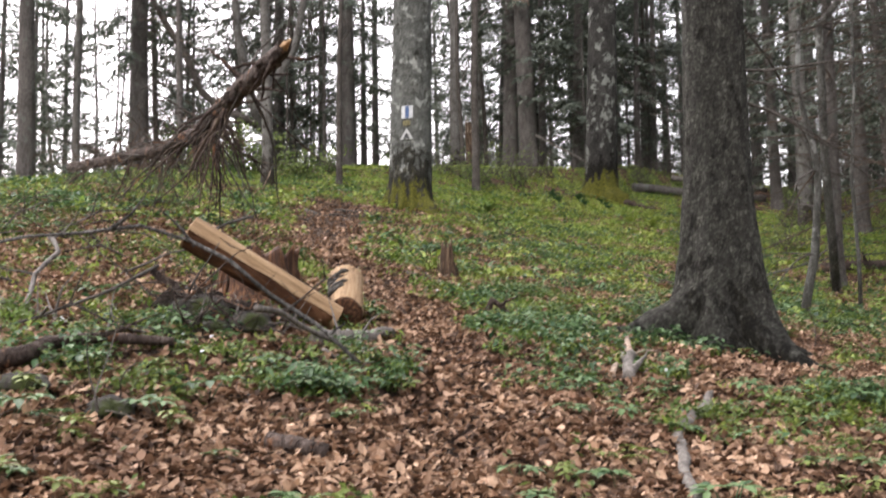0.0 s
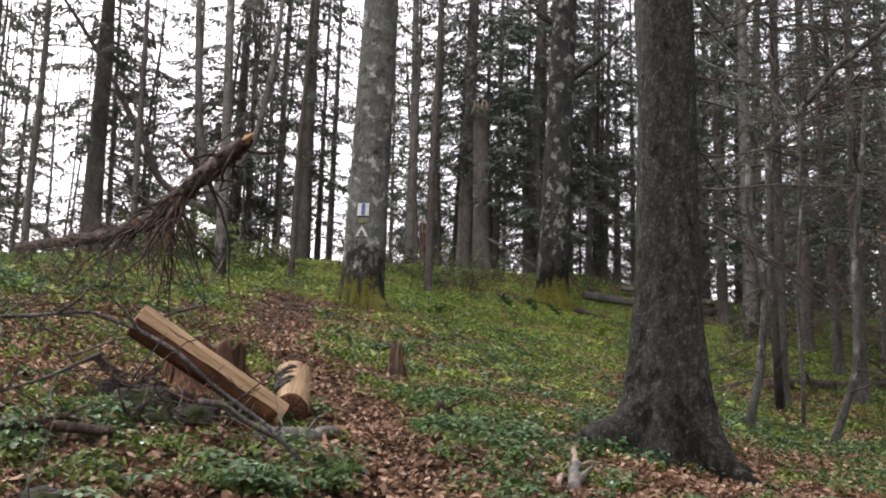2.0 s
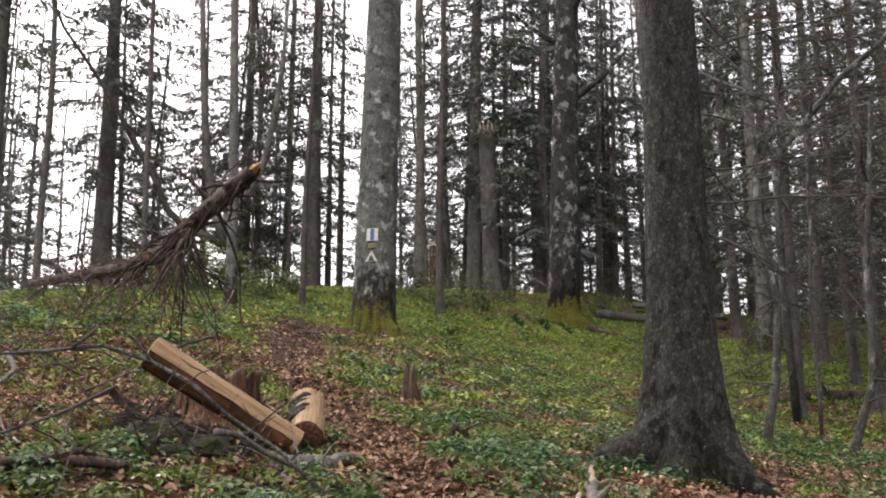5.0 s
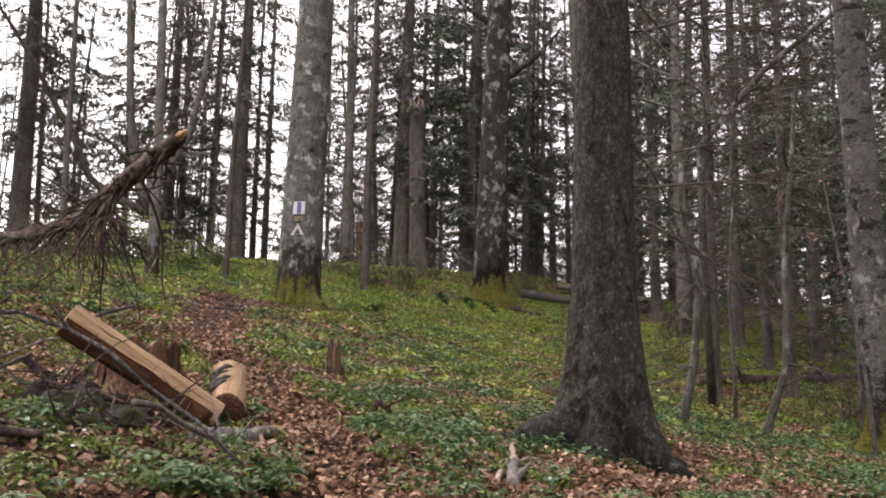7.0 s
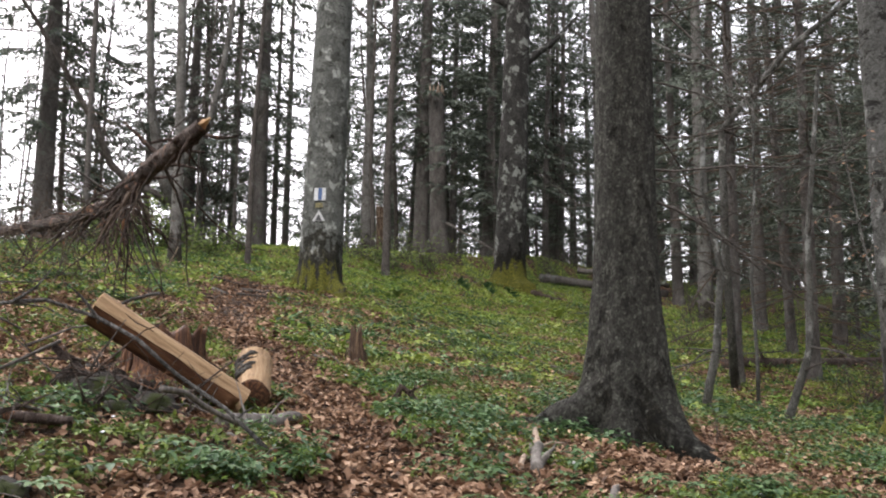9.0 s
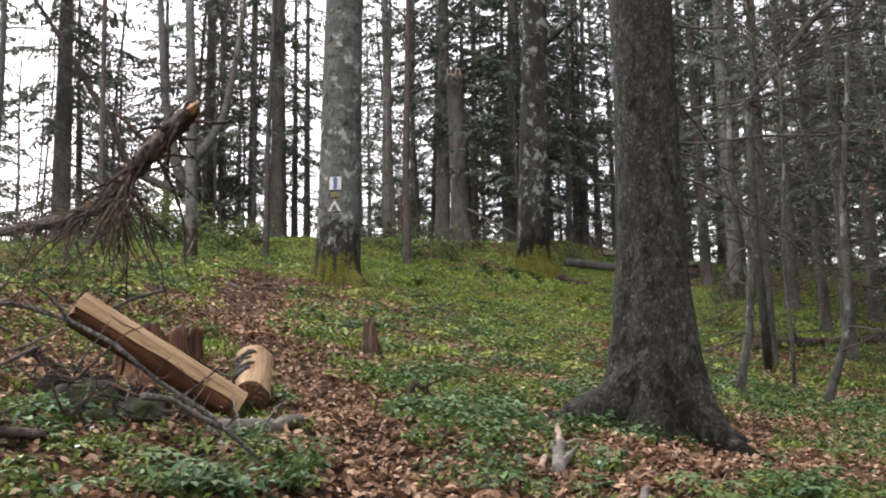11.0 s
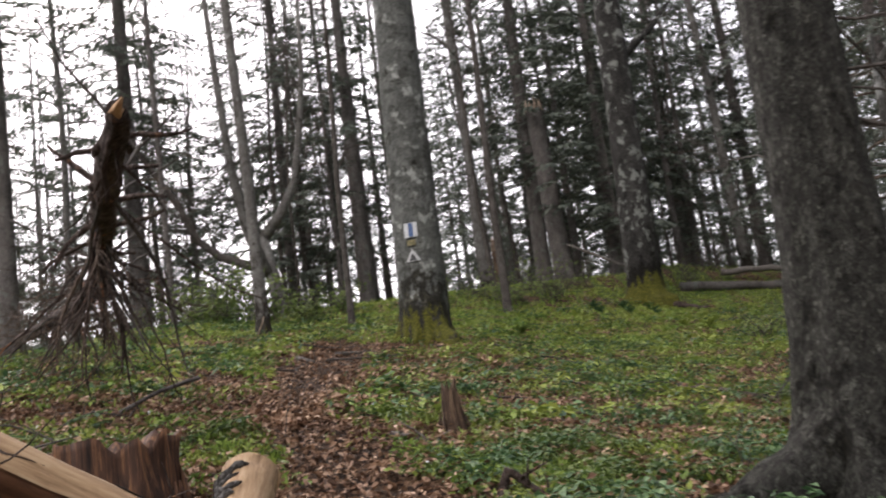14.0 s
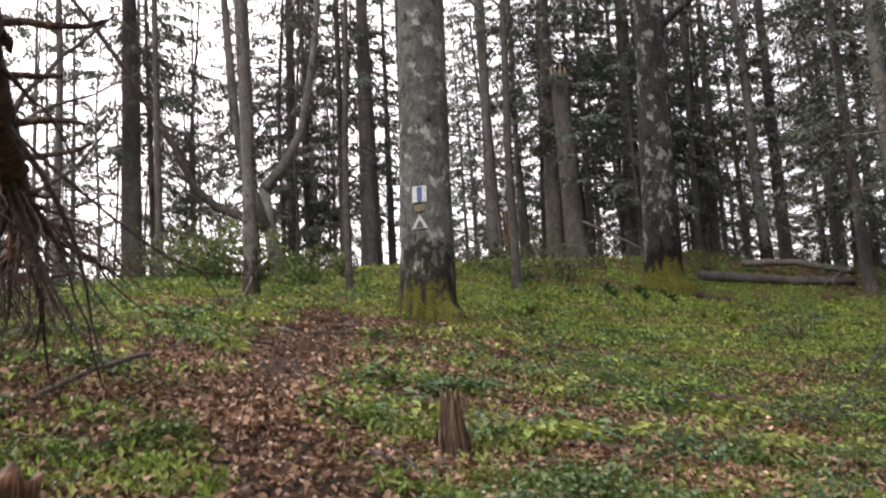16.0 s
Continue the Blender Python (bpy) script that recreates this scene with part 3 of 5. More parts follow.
# ---- the great spruce by the trail ----
def great_spruce():
    x, y = 2.3, 8.75
    z = float(floor_z(x, y))
    t = thing("spruce_tree", x, y, z, "thick grey-brown spruce trunk with spreading roots beside the trail", "tree")
    ribs = ((radians(205), 0.14, 0.3), (radians(262), 0.1, 0.2), (radians(300), 0.16, 0.25), (radians(20), 0.14, 0.3), (radians(110), 0.12, 0.35))
    part("trunk", stem(24, 0.545, (0.014, 0.0), 1.3, 5, 0.55, 84, 5, 0.15, 0.05, 0.0, 0.45, ribs, 0.05, 60, 0.25, 0.2), M_SPRUCE, t)
    rng = random.Random(4)
    for ang, reach, r0 in ((203, 1.3, 0.21), (255, 0.75, 0.13), (288, 1.6, 0.12), (318, 0.7, 0.09), (15, 0.9, 0.14), (105, 0.8, 0.13), (160, 0.7, 0.12)):
        bm = bmesh.new()
        a, pts = radians(ang), []
        for i in range(11):
            u = i / 10
            d = 0.16 + (reach - 0.16) * u
            ax = a + 0.12 * math.sin(u * 4 + ang)
            px, py = d * math.cos(ax), d * math.sin(ax)
            low = float(floor_z(x + px, y + py)) - z
            pts.append((px, py, low + 0.42 * (1 - u) ** 2.6 - 0.03 * u))
        layer = bm.verts.layers.float.new("moss")
        rings = tube(bm, pts, [r0 * (1.05 - 0.75 * i / 10) for i in range(11)], 14, 0.25, True, ang)
        for i, ring in enumerate(rings):
            for v in ring:
                v[layer] = 0.1 + (0.75 if ang == 288 else 0.1) * i / 10
        part("root", bm, M_SPRUCE, t)
    for i in range(62):
        h = rng.uniform(0.9, 6.0)
        a = rng.uniform(math.pi, 2 * math.pi)
        r = 0.25 * (1 - 0.85 * h / 24)
        bm = bmesh.new()
        ln = rng.uniform(0.006, 0.025)
        d = Vector((math.cos(a), math.sin(a), rng.uniform(-0.2, 0.2)))
        p = Vector((r * math.cos(a) + 0.012 * h, r * math.sin(a), h)) - d * 0.02
        w = rng.uniform(0.026, 0.042)
        tube(bm, [p, p + d * 0.016, p + d * (0.018 + 0.6 * ln)], [w * 1.3, w, w * 0.5], 9, 0.7, True, i)
        part("branch_stub", bm, M_KNOT, t)
    for i in range(24):
        h = rng.uniform(1.7, 6.3)
        a = rng.uniform(-0.7, 1.3)
        r = 0.235 * (1 - 0.85 * h / 24)
        ln = rng.uniform(0.7, 2.6)
        bm = bmesh.new()
        pts = wander(rng, (r * math.cos(a) + 0.012 * h, r * math.sin(a), h), (math.cos(a), math.sin(a), rng.uniform(-0.45, 0.1)), ln, 9, 0.16, 0.03)
        tube(bm, pts, taper(0.006 + 0.003 * ln, 0.003, 10), 5)
        twig = part("dead_branch", bm, M_TWIG, t)
        bm = bmesh.new()
        fine_twigs(bm, rng, pts, 0.004, ln * 0.35, 1, 0.04, 4)
        part("dry_brush", bm, M_TWIG, twig, kind="stuff")
    c = tagged(new("crown", CROWNS[2]), kind="stuff")
    c.parent = t
    c.matrix_local = Matrix.Diagonal((1.2, 1.2, 1.1, 1))


great_spruce()


# ---- the marked beech ----
def marked_beech():
    x, y = -0.62, 21.6
    z = float(floor_z(x, y))
    roots = ((radians(192), 0.34, 0.2), (radians(305), 0.5, 0.22), (radians(225), 0.16, 0.13), (radians(252), 0.2, 0.13), (radians(278), 0.16, 0.12), (radians(30), 0.3, 0.3))
    t = broadleaf(x, y, 0.89, (0.035, 0.0), 20, M_BEECH, 21, 9, 0.36, 0.12, 96, 0.0, roots, "large pale grey beech with painted trail marks and mossy foot", limb_len=4.5, near_rows=30, rough=0.04, sink=0.7, top=0.5, mossy=1.05)
    zc = {"mark": 6.18 - z, "tri": 5.73 - z, "dot": 5.95 - z}

    def patch(name, a0, a1, h0, h1, mat, lift, shape=None, label=""):
        """A painted patch that follows the bark."""
        bm = bmesh.new()
        rows = 8
        grid = []
        for j in range(rows + 1):
            v = j / rows
            line = []
            for i in range(9):
                u = i / 8
                lo, hi = (a0, a1) if not shape else shape(v)
                a = lo + (hi - lo) * u
                h = h0 + (h1 - h0) * v
                r = 0.445 * (1 - 0.5 * h / 20) * 1.035 + lift
                ang = -math.pi / 2 - 0.17 + a / r
                line.append(bm.verts.new((0.035 * h + r * math.cos(ang), r * math.sin(ang), h)))
            grid.append(line)
        for p, q in zip(grid, grid[1:]):
            for i in range(8):
                bm.faces.new((p[i], p[i + 1], q[i + 1], q[i]))
        part(name, bm, mat, t, label)

    m = zc["mark"]
    patch("trail_mark_white", -0.12, 0.12, m - 0.13, m + 0.13, M_WHITE, 0.014, None, "white painted rectangle")
    patch("trail_mark_blue", -0.035, 0.045, m - 0.12, m + 0.12, M_BLUE, 0.018, None, "blue painted upright stripe")
    d = zc["dot"]
    patch("trail_mark_yellow", -0.08, 0.07, d - 0.05, d + 0.05, M_YELLOW, 0.014, None, "faded yellow paint blot")
    k = zc["tri"]
    patch("trail_mark_triangle", 0, 0, k - 0.11, k + 0.11, M_FADED, 0.014, lambda v: (-0.13 * (1.05 - v), 0.13 * (1.05 - v)), "white painted triangle")
    patch("trail_mark_inner", 0, 0, k - 0.1, k + 0.03, M_BLACK, 0.018, lambda v: (-0.07 * (1.05 - v), 0.07 * (1.05 - v)), "dark inner triangle")


marked_beech()

# ---- the other trees ----
broadleaf(5.35, 34.9, 1.08, (0.044, -0.008), 21, M_BEECH_OLD, 31, 8, 0.35, 0.45, 64, 0.0, ((radians(318), 0.42, 0.32), (radians(200), 0.4, 0.34), (radians(240), 0.22, 0.2), (radians(280), 0.26, 0.2)), "dark old beech with white lichen patches and mossy foot", limb_len=4.0, near_rows=22, sink=0.7, top=0.5, mossy=1.6)
broadleaf(-3.75, 22.9, 0.25, (-0.008, 0.0), 17, M_THIN, 32, 6, 0.4, 0.5, 18, 0.03, (), "slender pale grey beech stem", limb_len=2.2)
broadleaf(-2.6, 27.2, 0.16, (0.027, 0.0), 14, M_TWIG, 33, 7, 0.25, 0.4, 12, 0.04, (), "thin dark young tree", limb_len=1.4)
broadleaf(1.1, 31.5, 0.24, (0.02, 0.0), 17, M_TWIG, 34, 8, 0.3, 0.4, 12, 0.04, (), "thin dark young tree", limb_len=1.6)
spruce(-10.0, 35.0, 0.68, (0.0, 0.0), 24, 0, 8, 41, 0.95, dead_hi=6)
spruce(-6.75, 27.3, 0.17, (-0.004, 0.0), 24, 2, 10, 40, 0.3, dead_hi=6)
broadleaf(-11.4, 33.0, 0.27, (0.0, 0.0), 20, M_THIN, 35, 8, 0.35, 0.3, 12, 0.05, (), "slender pale grey stem before the sky", limb_len=2.0)
spruce(-10.0, 37.2, 0.25, (-0.02, 0), 16, 1, 8, 42, 0.8)
spruce(-8.6, 36.6, 0.13, (0.01, 0), 13, 4, 14, 43, 0.7)
spruce(-6.2, 40.2, 0.46, (0.02, 0), 24, 1, 8, 44, 1.1)
spruce(-3.4, 38.6, 0.58, (0.018, 0), 25, 4, 10, 45, 1.1)
spruce(-3.3, 44.7, 0.17, (0.02, 0), 20, 4, 8, 46, 0.7)
broadleaf(0.7, 42.8, 0.46, (0.006, 0), 21, M_THIN, 37, 8, 0.4, 0.3, 12, 0.04, (), limb_len=3.0)
spruce(2.9, 42.7, 0.64, (0.03, 0), 25, 0, 10, 47, 1.2)
spruce(5.5, 41.5, 0.5, (0.04, 0), 24, 1, 10, 48, 1.2)
spruce(8.7, 46.0, 0.3, (0.033, 0), 22, 4, 8, 49, 0.9)
spruce(9.6, 46.8, 0.3, (0.028, 0), 22, 4, 8, 50, 0.9)
broadleaf(11.4, 46.4, 0.5, (-0.013, 0), 20, M_THIN, 38, 7, 0.4, 0.3, 12, 0.05, (), "pale bare beech stem leaning a little", limb_len=3.0)
spruce(12.6, 48.1, 0.58, (0.014, 0), 25, 0, 10, 51, 1.2)
spruce(13.6, 44.7, 0.35, (0.015, 0), 22, 4, 8, 52, 1.0)
spruce(14.8, 46.4, 0.26, (0.04, 0), 20, 1, 8, 53, 0.9)
spruce(13.4, 38.5, 0.5, (0.05, 0), 23, 2, 8, 54, 1.0)
spruce(2.8, 48.8, 0.25, (0.05, 0), 22, 1, 8, 55, 0.9)
spruce(-11.6, 29.4, 0.53, (0.0, 0), 22, 2, 8, 56, 1.0)
spruce(-14.0, 33.2, 0.22, (0.024, 0), 17, 1, 8, 57, 0.9)
spruce(12.2, 38.1, 0.42, (-0.007, 0), 22, 1, 10, 58, 1.0)
broadleaf(11.8, 34.0, 0.52, (0.004, 0), 20, M_THIN, 39, 7, 0.35, 0.3, 14, 0.03, (), limb_len=3.0)
spruce(7.7, 20.6, 0.28, (0.017, 0), 18, 5, 60, 59, 0.8, dead_hi=9, dead_len=2.2)
spruce(11.9, 29.7, 0.4, (0.02, 0), 22, 5, 40, 60, 1.0, dead_len=2.0)
spruce(9.9, 21.9, 0.3, (0.014, 0), 18, 5, 70, 61, 0.9, dead_hi=9, dead_len=2.2)
spruce(13.0, 27.0, 0.37, (0.02, 0), 20, 5, 40, 62, 1.0, dead_len=2.2)
broadleaf(6.95, 12.8, 0.5, (-0.012, 0.006), 18, M_BEECH_PALE, 40, 8, 0.35, 0.45, 32, 0.0, ((radians(200), 0.4, 0.3),), "pale grey beech with dark scars and mossy foot", limb_len=3.5, near_rows=24, mossy=1.15)

# limbs of the arching beech on the crest
def arching_beech():
    x, y = -5.2, 32.3
    z = float(floor_z(x, y))
    t = thing("beech_tree", x, y, z, "bare forked beech with one long branch arching to the side", "tree", "bare beeches of the wood")
    rng = random.Random(17)
    runs = {
        "trunk": (((-5.2, 32.3, z - 0.2), (-5.24, 32.28, 7.6), (-5.34, 32.25, 8.4), (-5.44, 32.23, 9.3)), 0.23, 0.14),
        "limb": (((-5.44, 32.23, 9.25), (-4.94, 32.32, 9.85), (-4.4, 32.43, 10.84), (-4.1, 32.5, 12.4), (-3.85, 32.57, 14.2), (-3.7, 32.6, 17.0)), 0.17, 0.05),
        "upright_limb": (((-5.4, 32.22, 8.2), (-5.84, 32.14, 9.4), (-6.14, 32.07, 11.4), (-6.32, 32.02, 14.7), (-6.5, 32.0, 19.0)), 0.2, 0.06),
        "arching_limb": (((-5.45, 32.22, 8.3), (-6.08, 32.08, 8.57), (-6.64, 31.94, 8.8), (-7.2, 31.79, 9.32), (-7.66, 31.66, 10.45), (-8.2, 31.49, 11.4), (-8.8, 31.3, 12.5), (-9.54, 31.0, 13.7), (-10.3, 30.7, 14.8), (-10.9, 30.5, 16.2)), 0.15, 0.035),
    }
    o = Vector((x, y, z))
    twigs = bmesh.new()
    for nm, (pts, r0, r1) in runs.items():
        bm = bmesh.new()
        q = [Vector(p) - o for p in pts]
        tube(bm, q, taper(r0, r1, len(q)), 10, 0.12, True, 2)
        part(nm, bm, M_TWIG if nm == "arching_limb" else M_THIN, t)
        if nm != "trunk":
            fine_twigs(twigs, rng, q, 0.02, 1.8, 2, 0.0, 7)
    part("branchwork", twigs, M_TWIG, t, kind="stuff")


arching_beech()


def bent_sapling(pts, r0, label, seed, twigs=6):
    o = Vector((*pts[0][:2], float(floor_z(*pts[0][:2]))))
    t = thing("sapling", *o, label, "sapling", "bare saplings")
    q = [Vector(p) - o for p in pts]
    q[0].z = -0.08
    bm = bmesh.new()
    tube(bm, q, taper(r0, r0 * 0.45, len(q)), 10, 0.2, True, seed)
    part("stem", bm, M_SAP, t)
    rng = random.Random(seed)
    for i in range(twigs):
        k = rng.randrange(2, len(q))
        a = rng.random() * 6.28
        w = wander(rng, q[k], (math.cos(a), math.sin(a), rng.uniform(-0.1, 0.6)), rng.uniform(0.6, 1.6), 7, 0.14)
        bb = bmesh.new()
        tube(bb, w, taper(r0 * 0.28, 0.003, 8), 4, cap=False)
        bough = part("branch", bb, M_TWIG, t)
        bb = bmesh.new()
        fine_twigs(bb, rng, w, 0.005, 0.5, 1, 0.0, 4)
        part("branchwork", bb, M_TWIG, bough, kind="stuff")


bent_sapling(((4.56, 13.45, 1.6), (4.64, 13.42, 2.06), (4.74, 13.39, 2.5), (4.79, 13.37, 3.09), (4.83, 13.36, 3.54), (4.73, 13.39, 4.15), (4.64, 13.43, 4.62), (4.7, 13.4, 5.6)), 0.062, "crooked bare sapling with grey bark", 71, 9)
bent_sapling(((5.48, 13.1, 1.4), (5.58, 13.06, 1.78), (5.72, 13.0, 2.21), (5.8, 12.96, 2.5), (5.84, 12.94, 3.22), (5.85, 12.94, 3.96), (5.96, 12.89, 5.01), (6.07, 12.84, 6.15)), 0.06, "bent bare sapling with a swollen root foot", 72, 12)
bent_sapling(((6.3, 16.0, 1.7), (6.32, 16.0, 2.6), (6.28, 16.0, 3.8), (6.4, 16.0, 5.2), (6.45, 16.0, 6.8)), 0.035, "thin bare sapling with many twigs", 73, 14)
bent_sapling(((7.3, 19.6, 2.0), (7.0, 19.0, 4.6), (6.95, 18.8, 7.05), (7.57, 18.5, 7.82), (8.06, 18.3, 8.44), (8.64, 18.0, 8.93), (9.28, 17.7, 9.46), (10.0, 17.4, 10.2)), 0.085, "grey bare beech stem bent sharply to one side", 76, 10)

def dry_leaved_sapling(x, y, h, seed):
    """A young beech that has kept its dead leaves."""
    z = float(floor_z(x, y))
    t = thing("sapling", x, y, z, "young beech sapling still holding dry orange-brown leaves", "sapling", "bare saplings")
    rng = random.Random(seed)
    main = wander(rng, (0, 0, -0.05), (0.05, 0, 1), h, 10, 0.05)
    bm = bmesh.new()
    tube(bm, main, taper(0.028, 0.008, 11), 8, 0.1, True, seed)
    part("stem", bm, M_SAP, t)
    for i in range(10):
        p = main[rng.randrange(4, 9)]
        a = rng.random() * 6.28
        w = wander(rng, p, (math.cos(a), math.sin(a), rng.uniform(-0.1, 0.5)), rng.uniform(0.5, 1.3), 6, 0.12)
        bm = bmesh.new()
        tube(bm, w, taper(0.009, 0.003, 7), 4, cap=False)
        bough = part("branch", bm, M_TWIG, t)
        lf = bmesh.new()
        for _ in range(6):
            c = w[rng.randrange(2, 7)] + Vector((rng.gauss(0, 0.07), rng.gauss(0, 0.07), rng.gauss(-0.03, 0.05)))
            d = Vector((rng.gauss(0, 1), rng.gauss(0, 1), -0.7)).normalized() * 0.035
            e = d.orthogonal().normalized() * 0.018
            lf.faces.new([lf.verts.new(q) for q in (c - d, c + e, c + d, c - e)])
        part("dry_foliage", lf, M_LITTER, bough, "dry orange-brown leaves", kind="stuff")


dry_leaved_sapling(6.4, 12.0, 4.6, 92)

# standing broken stem and a thin pole leaning beside it
def snag(x, y, dia, h, label, mat, seed):
    z = float(floor_z(x, y))
    t = thing("broken_stem", x, y, z, label, "dead tree")
    part("trunk", stem(h, dia, (-0.02, 0), 0.25, 5, 0.3, 16, seed, 0.85, 0.05), mat, t)
    rng = random.Random(seed)
    for k in range(9):
        bm = bmesh.new()
        a = k * 0.7
        p = Vector((-0.02 * h + dia * 0.36 * math.cos(a), dia * 0.36 * math.sin(a), h - 0.1))
        tube(bm, [p, p + Vector((0, 0, rng.uniform(0.2, 0.6)))], [dia * 0.13, 0.01], 4)
        part("splinter", bm, M_PALE, t, "pale splintered wood")


snag(3.55, 41.0, 0.74, 6.6, "tall snapped spruce stem with a ragged top", M_SPRUCE_HAZED, 81)
snag(1.25, 40.5, 0.42, 1.5, "short broken stem of bare brown wood", M_GREYROT, 82)
rng0 = random.Random(9)
for k in range(78):
    # the wood goes on beyond the crest, thick to the right, open to the left
    u = (k + rng0.random()) / 78
    yy = rng0.uniform(47, 78)
    xx = (-0.62 + 1.3 * u) * yy * 0.85
    if rng0.random() < (0.72 if u < 0.42 else 0.14):
        continue
    spruce(xx, yy, rng0.uniform(0.22, 0.45), (rng0.gauss(0.01, 0.012), 0), rng0.uniform(17, 26), rng0.choice((0, 1, 1, 4)), 0, 200 + k, rng0.uniform(0.85, 1.3), "distant dark spruce beyond the crest")
for k in range(12):
    yy = rng0.uniform(40, 52)
    xx = rng0.uniform(3, 26)
    spruce(xx, yy, 0.14, (0, 0), rng0.uniform(6, 11), 3, 0, 300 + k, rng0.uniform(0.7, 1.1), "young dark green spruce in the understorey")
for xx, yy, hh in ((-9.8, 40, 11), (-12.9, 37, 8), (-16, 40, 11), (-11.6, 43, 12), (13.5, 25, 8), (15.5, 31, 10), (16, 22, 8), (-5.0, 41, 11)):
    spruce(xx, yy, 0.13, (0, 0), hh, 3, 0, int(300 + 7 * xx + yy), 0.9, "young dark green spruce in the understorey")
for k in range(12):
    # bare thin beeches between the spruces
    xx, yy = rng0.uniform(-16, 18), rng0.uniform(38, 50)
    broadleaf(xx, yy, rng0.uniform(0.1, 0.24), (rng0.gauss(0, 0.03), 0), rng0.uniform(12, 20), M_TWIG, 400 + k, 9, 0.15, 0.3, 9, 0.08, (), "thin dark leafless beech", limb_len=2.6, near_rows=5, twig=3)
for k in range(8):
    # bare grey beeches on the open side, fine twigs before the sky
    xx, yy = rng0.uniform(-15, -0.5), rng0.uniform(33, 46)
    broadleaf(xx, yy, rng0.uniform(0.08, 0.2), (rng0.gauss(0, 0.04), 0), rng0.uniform(11, 18), M_TWIG if k % 3 else M_THIN, 440 + k, 10, 0.12, 0.3, 9, 0.1, (), "thin grey leafless beech with fine twigs", limb_len=3.0, near_rows=5, twig=4)
for k in range(16):
    # behind the walker: unseen spruces added to close off light from the open side
    a = math.pi + math.pi * (k + 0.5) / 16
    d = rng0.uniform(13, 24)
    spruce(d * math.cos(a), -2 + d * math.sin(a), 0.35, (0, 0), rng0.uniform(18, 24), 2, 0, 500 + k, 1.0, "tall unseen spruce added behind to close off light")
for k, (xx, yy, hh) in enumerate(((10.5, 15.5, 15), (12.0, 19.0, 17), (10.8, 25.0, 17), (14.5, 21.5, 18), (12.8, 16.0, 16), (15.5, 27.0, 18), (9.0, 13.8, 14))):
    # half-dead spruces, brown with dry twigs
    spruce(xx, yy, 0.17 + 0.005 * hh, (rng0.gauss(0, 0.02), 0), hh, 5, 75, 540 + k, 1.1, "half-dead spruce hung with dry brown twigs", 10, 1.9)


for k, (xx, yy) in enumerate(((4.6, 46.5), (7.4, 47.0))):
    spruce(xx, yy, rng0.uniform(0.25, 0.4), (0.02, 0), rng0.uniform(22, 27), 4, 8, 590 + k, 1.0, "tall dark spruce in the thick of the wood")
for xx, yy, cc in ((2.0, 50.5, 4), (-13.6, 46.0, 4), (-17.5, 45.0, 4), (14.4, 33.5, 1), (17.3, 32.0, 1), (16.6, 27.5, 1), (6.4, 50.0, 4), (8.2, 54.5, 0), (10.5, 52.0, 4), (-4.9, 43.5, 4)):
    spruce(xx, yy, rng0.uniform(0.25, 0.4), (0.015, 0), rng0.uniform(23, 27), cc, 0, int(620 + xx * 3 + yy), 1.25, "dark spruce closing the view between the stems")
for k in range(7):
    # spruces between the forked beech and the marked one, and on the open side
    xx, yy = (rng0.uniform(-7.0, -1.5), rng0.uniform(37, 50)) if k < 5 else (rng0.uniform(-24, -16), rng0.uniform(38, 54))
    spruce(xx, yy, rng0.uniform(0.15, 0.3), (rng0.gauss(0, 0.015), 0), rng0.uniform(14, 22), 4, 6, 570 + k, rng0.uniform(0.8, 1.1), "slim dark spruce behind the crest")


def shrub(x, y, h, seed, stems=14, leafy=0, label="low twiggy brown shrub on the crest"):
    z = float(floor_z(x, y))
    t = thing("shrub", x, y, z - 0.03, label, "shrub", "shrubs on the crest")
    rng = random.Random(seed)
    bm = bmesh.new()
    lf = bmesh.new()
    for _ in range(stems):
        a = rng.random() * 6.28
        w = wander(rng, (0.25 * h * rng.gauss(0, 0.5), 0.25 * h * rng.gauss(0, 0.5), 0), (math.cos(a), math.sin(a), rng.uniform(0.8, 2.2)), h * rng.uniform(0.5, 1.1), 6, 0.15)
        tube(bm, w, taper(0.012, 0.004, 7), 3, cap=False)
        fine_twigs(bm, rng, w, 0.006, h * 0.35, 1, 0.0, 4)
        for _ in range(leafy):
            p = rng.choice(w[1:]) + Vector((rng.gauss(0, 0.15), rng.gauss(0, 0.15), rng.gauss(0, 0.12))) * h
            d = Vector((rng.gauss(0, 1), rng.gauss(0, 1), rng.gauss(0, 0.6))).normalized() * 0.06
            e = d.orthogonal().normalized() * 0.03
            v = [lf.verts.new(q) for q in (p - d, p + e, p + d, p - e)]
            lf.faces.new(v)
    part("brush", bm, M_TWIG, t, kind="stuff")
    if leafy:
        part("foliage", lf, M_HERB, t, kind="stuff")
    else:
        lf.free()


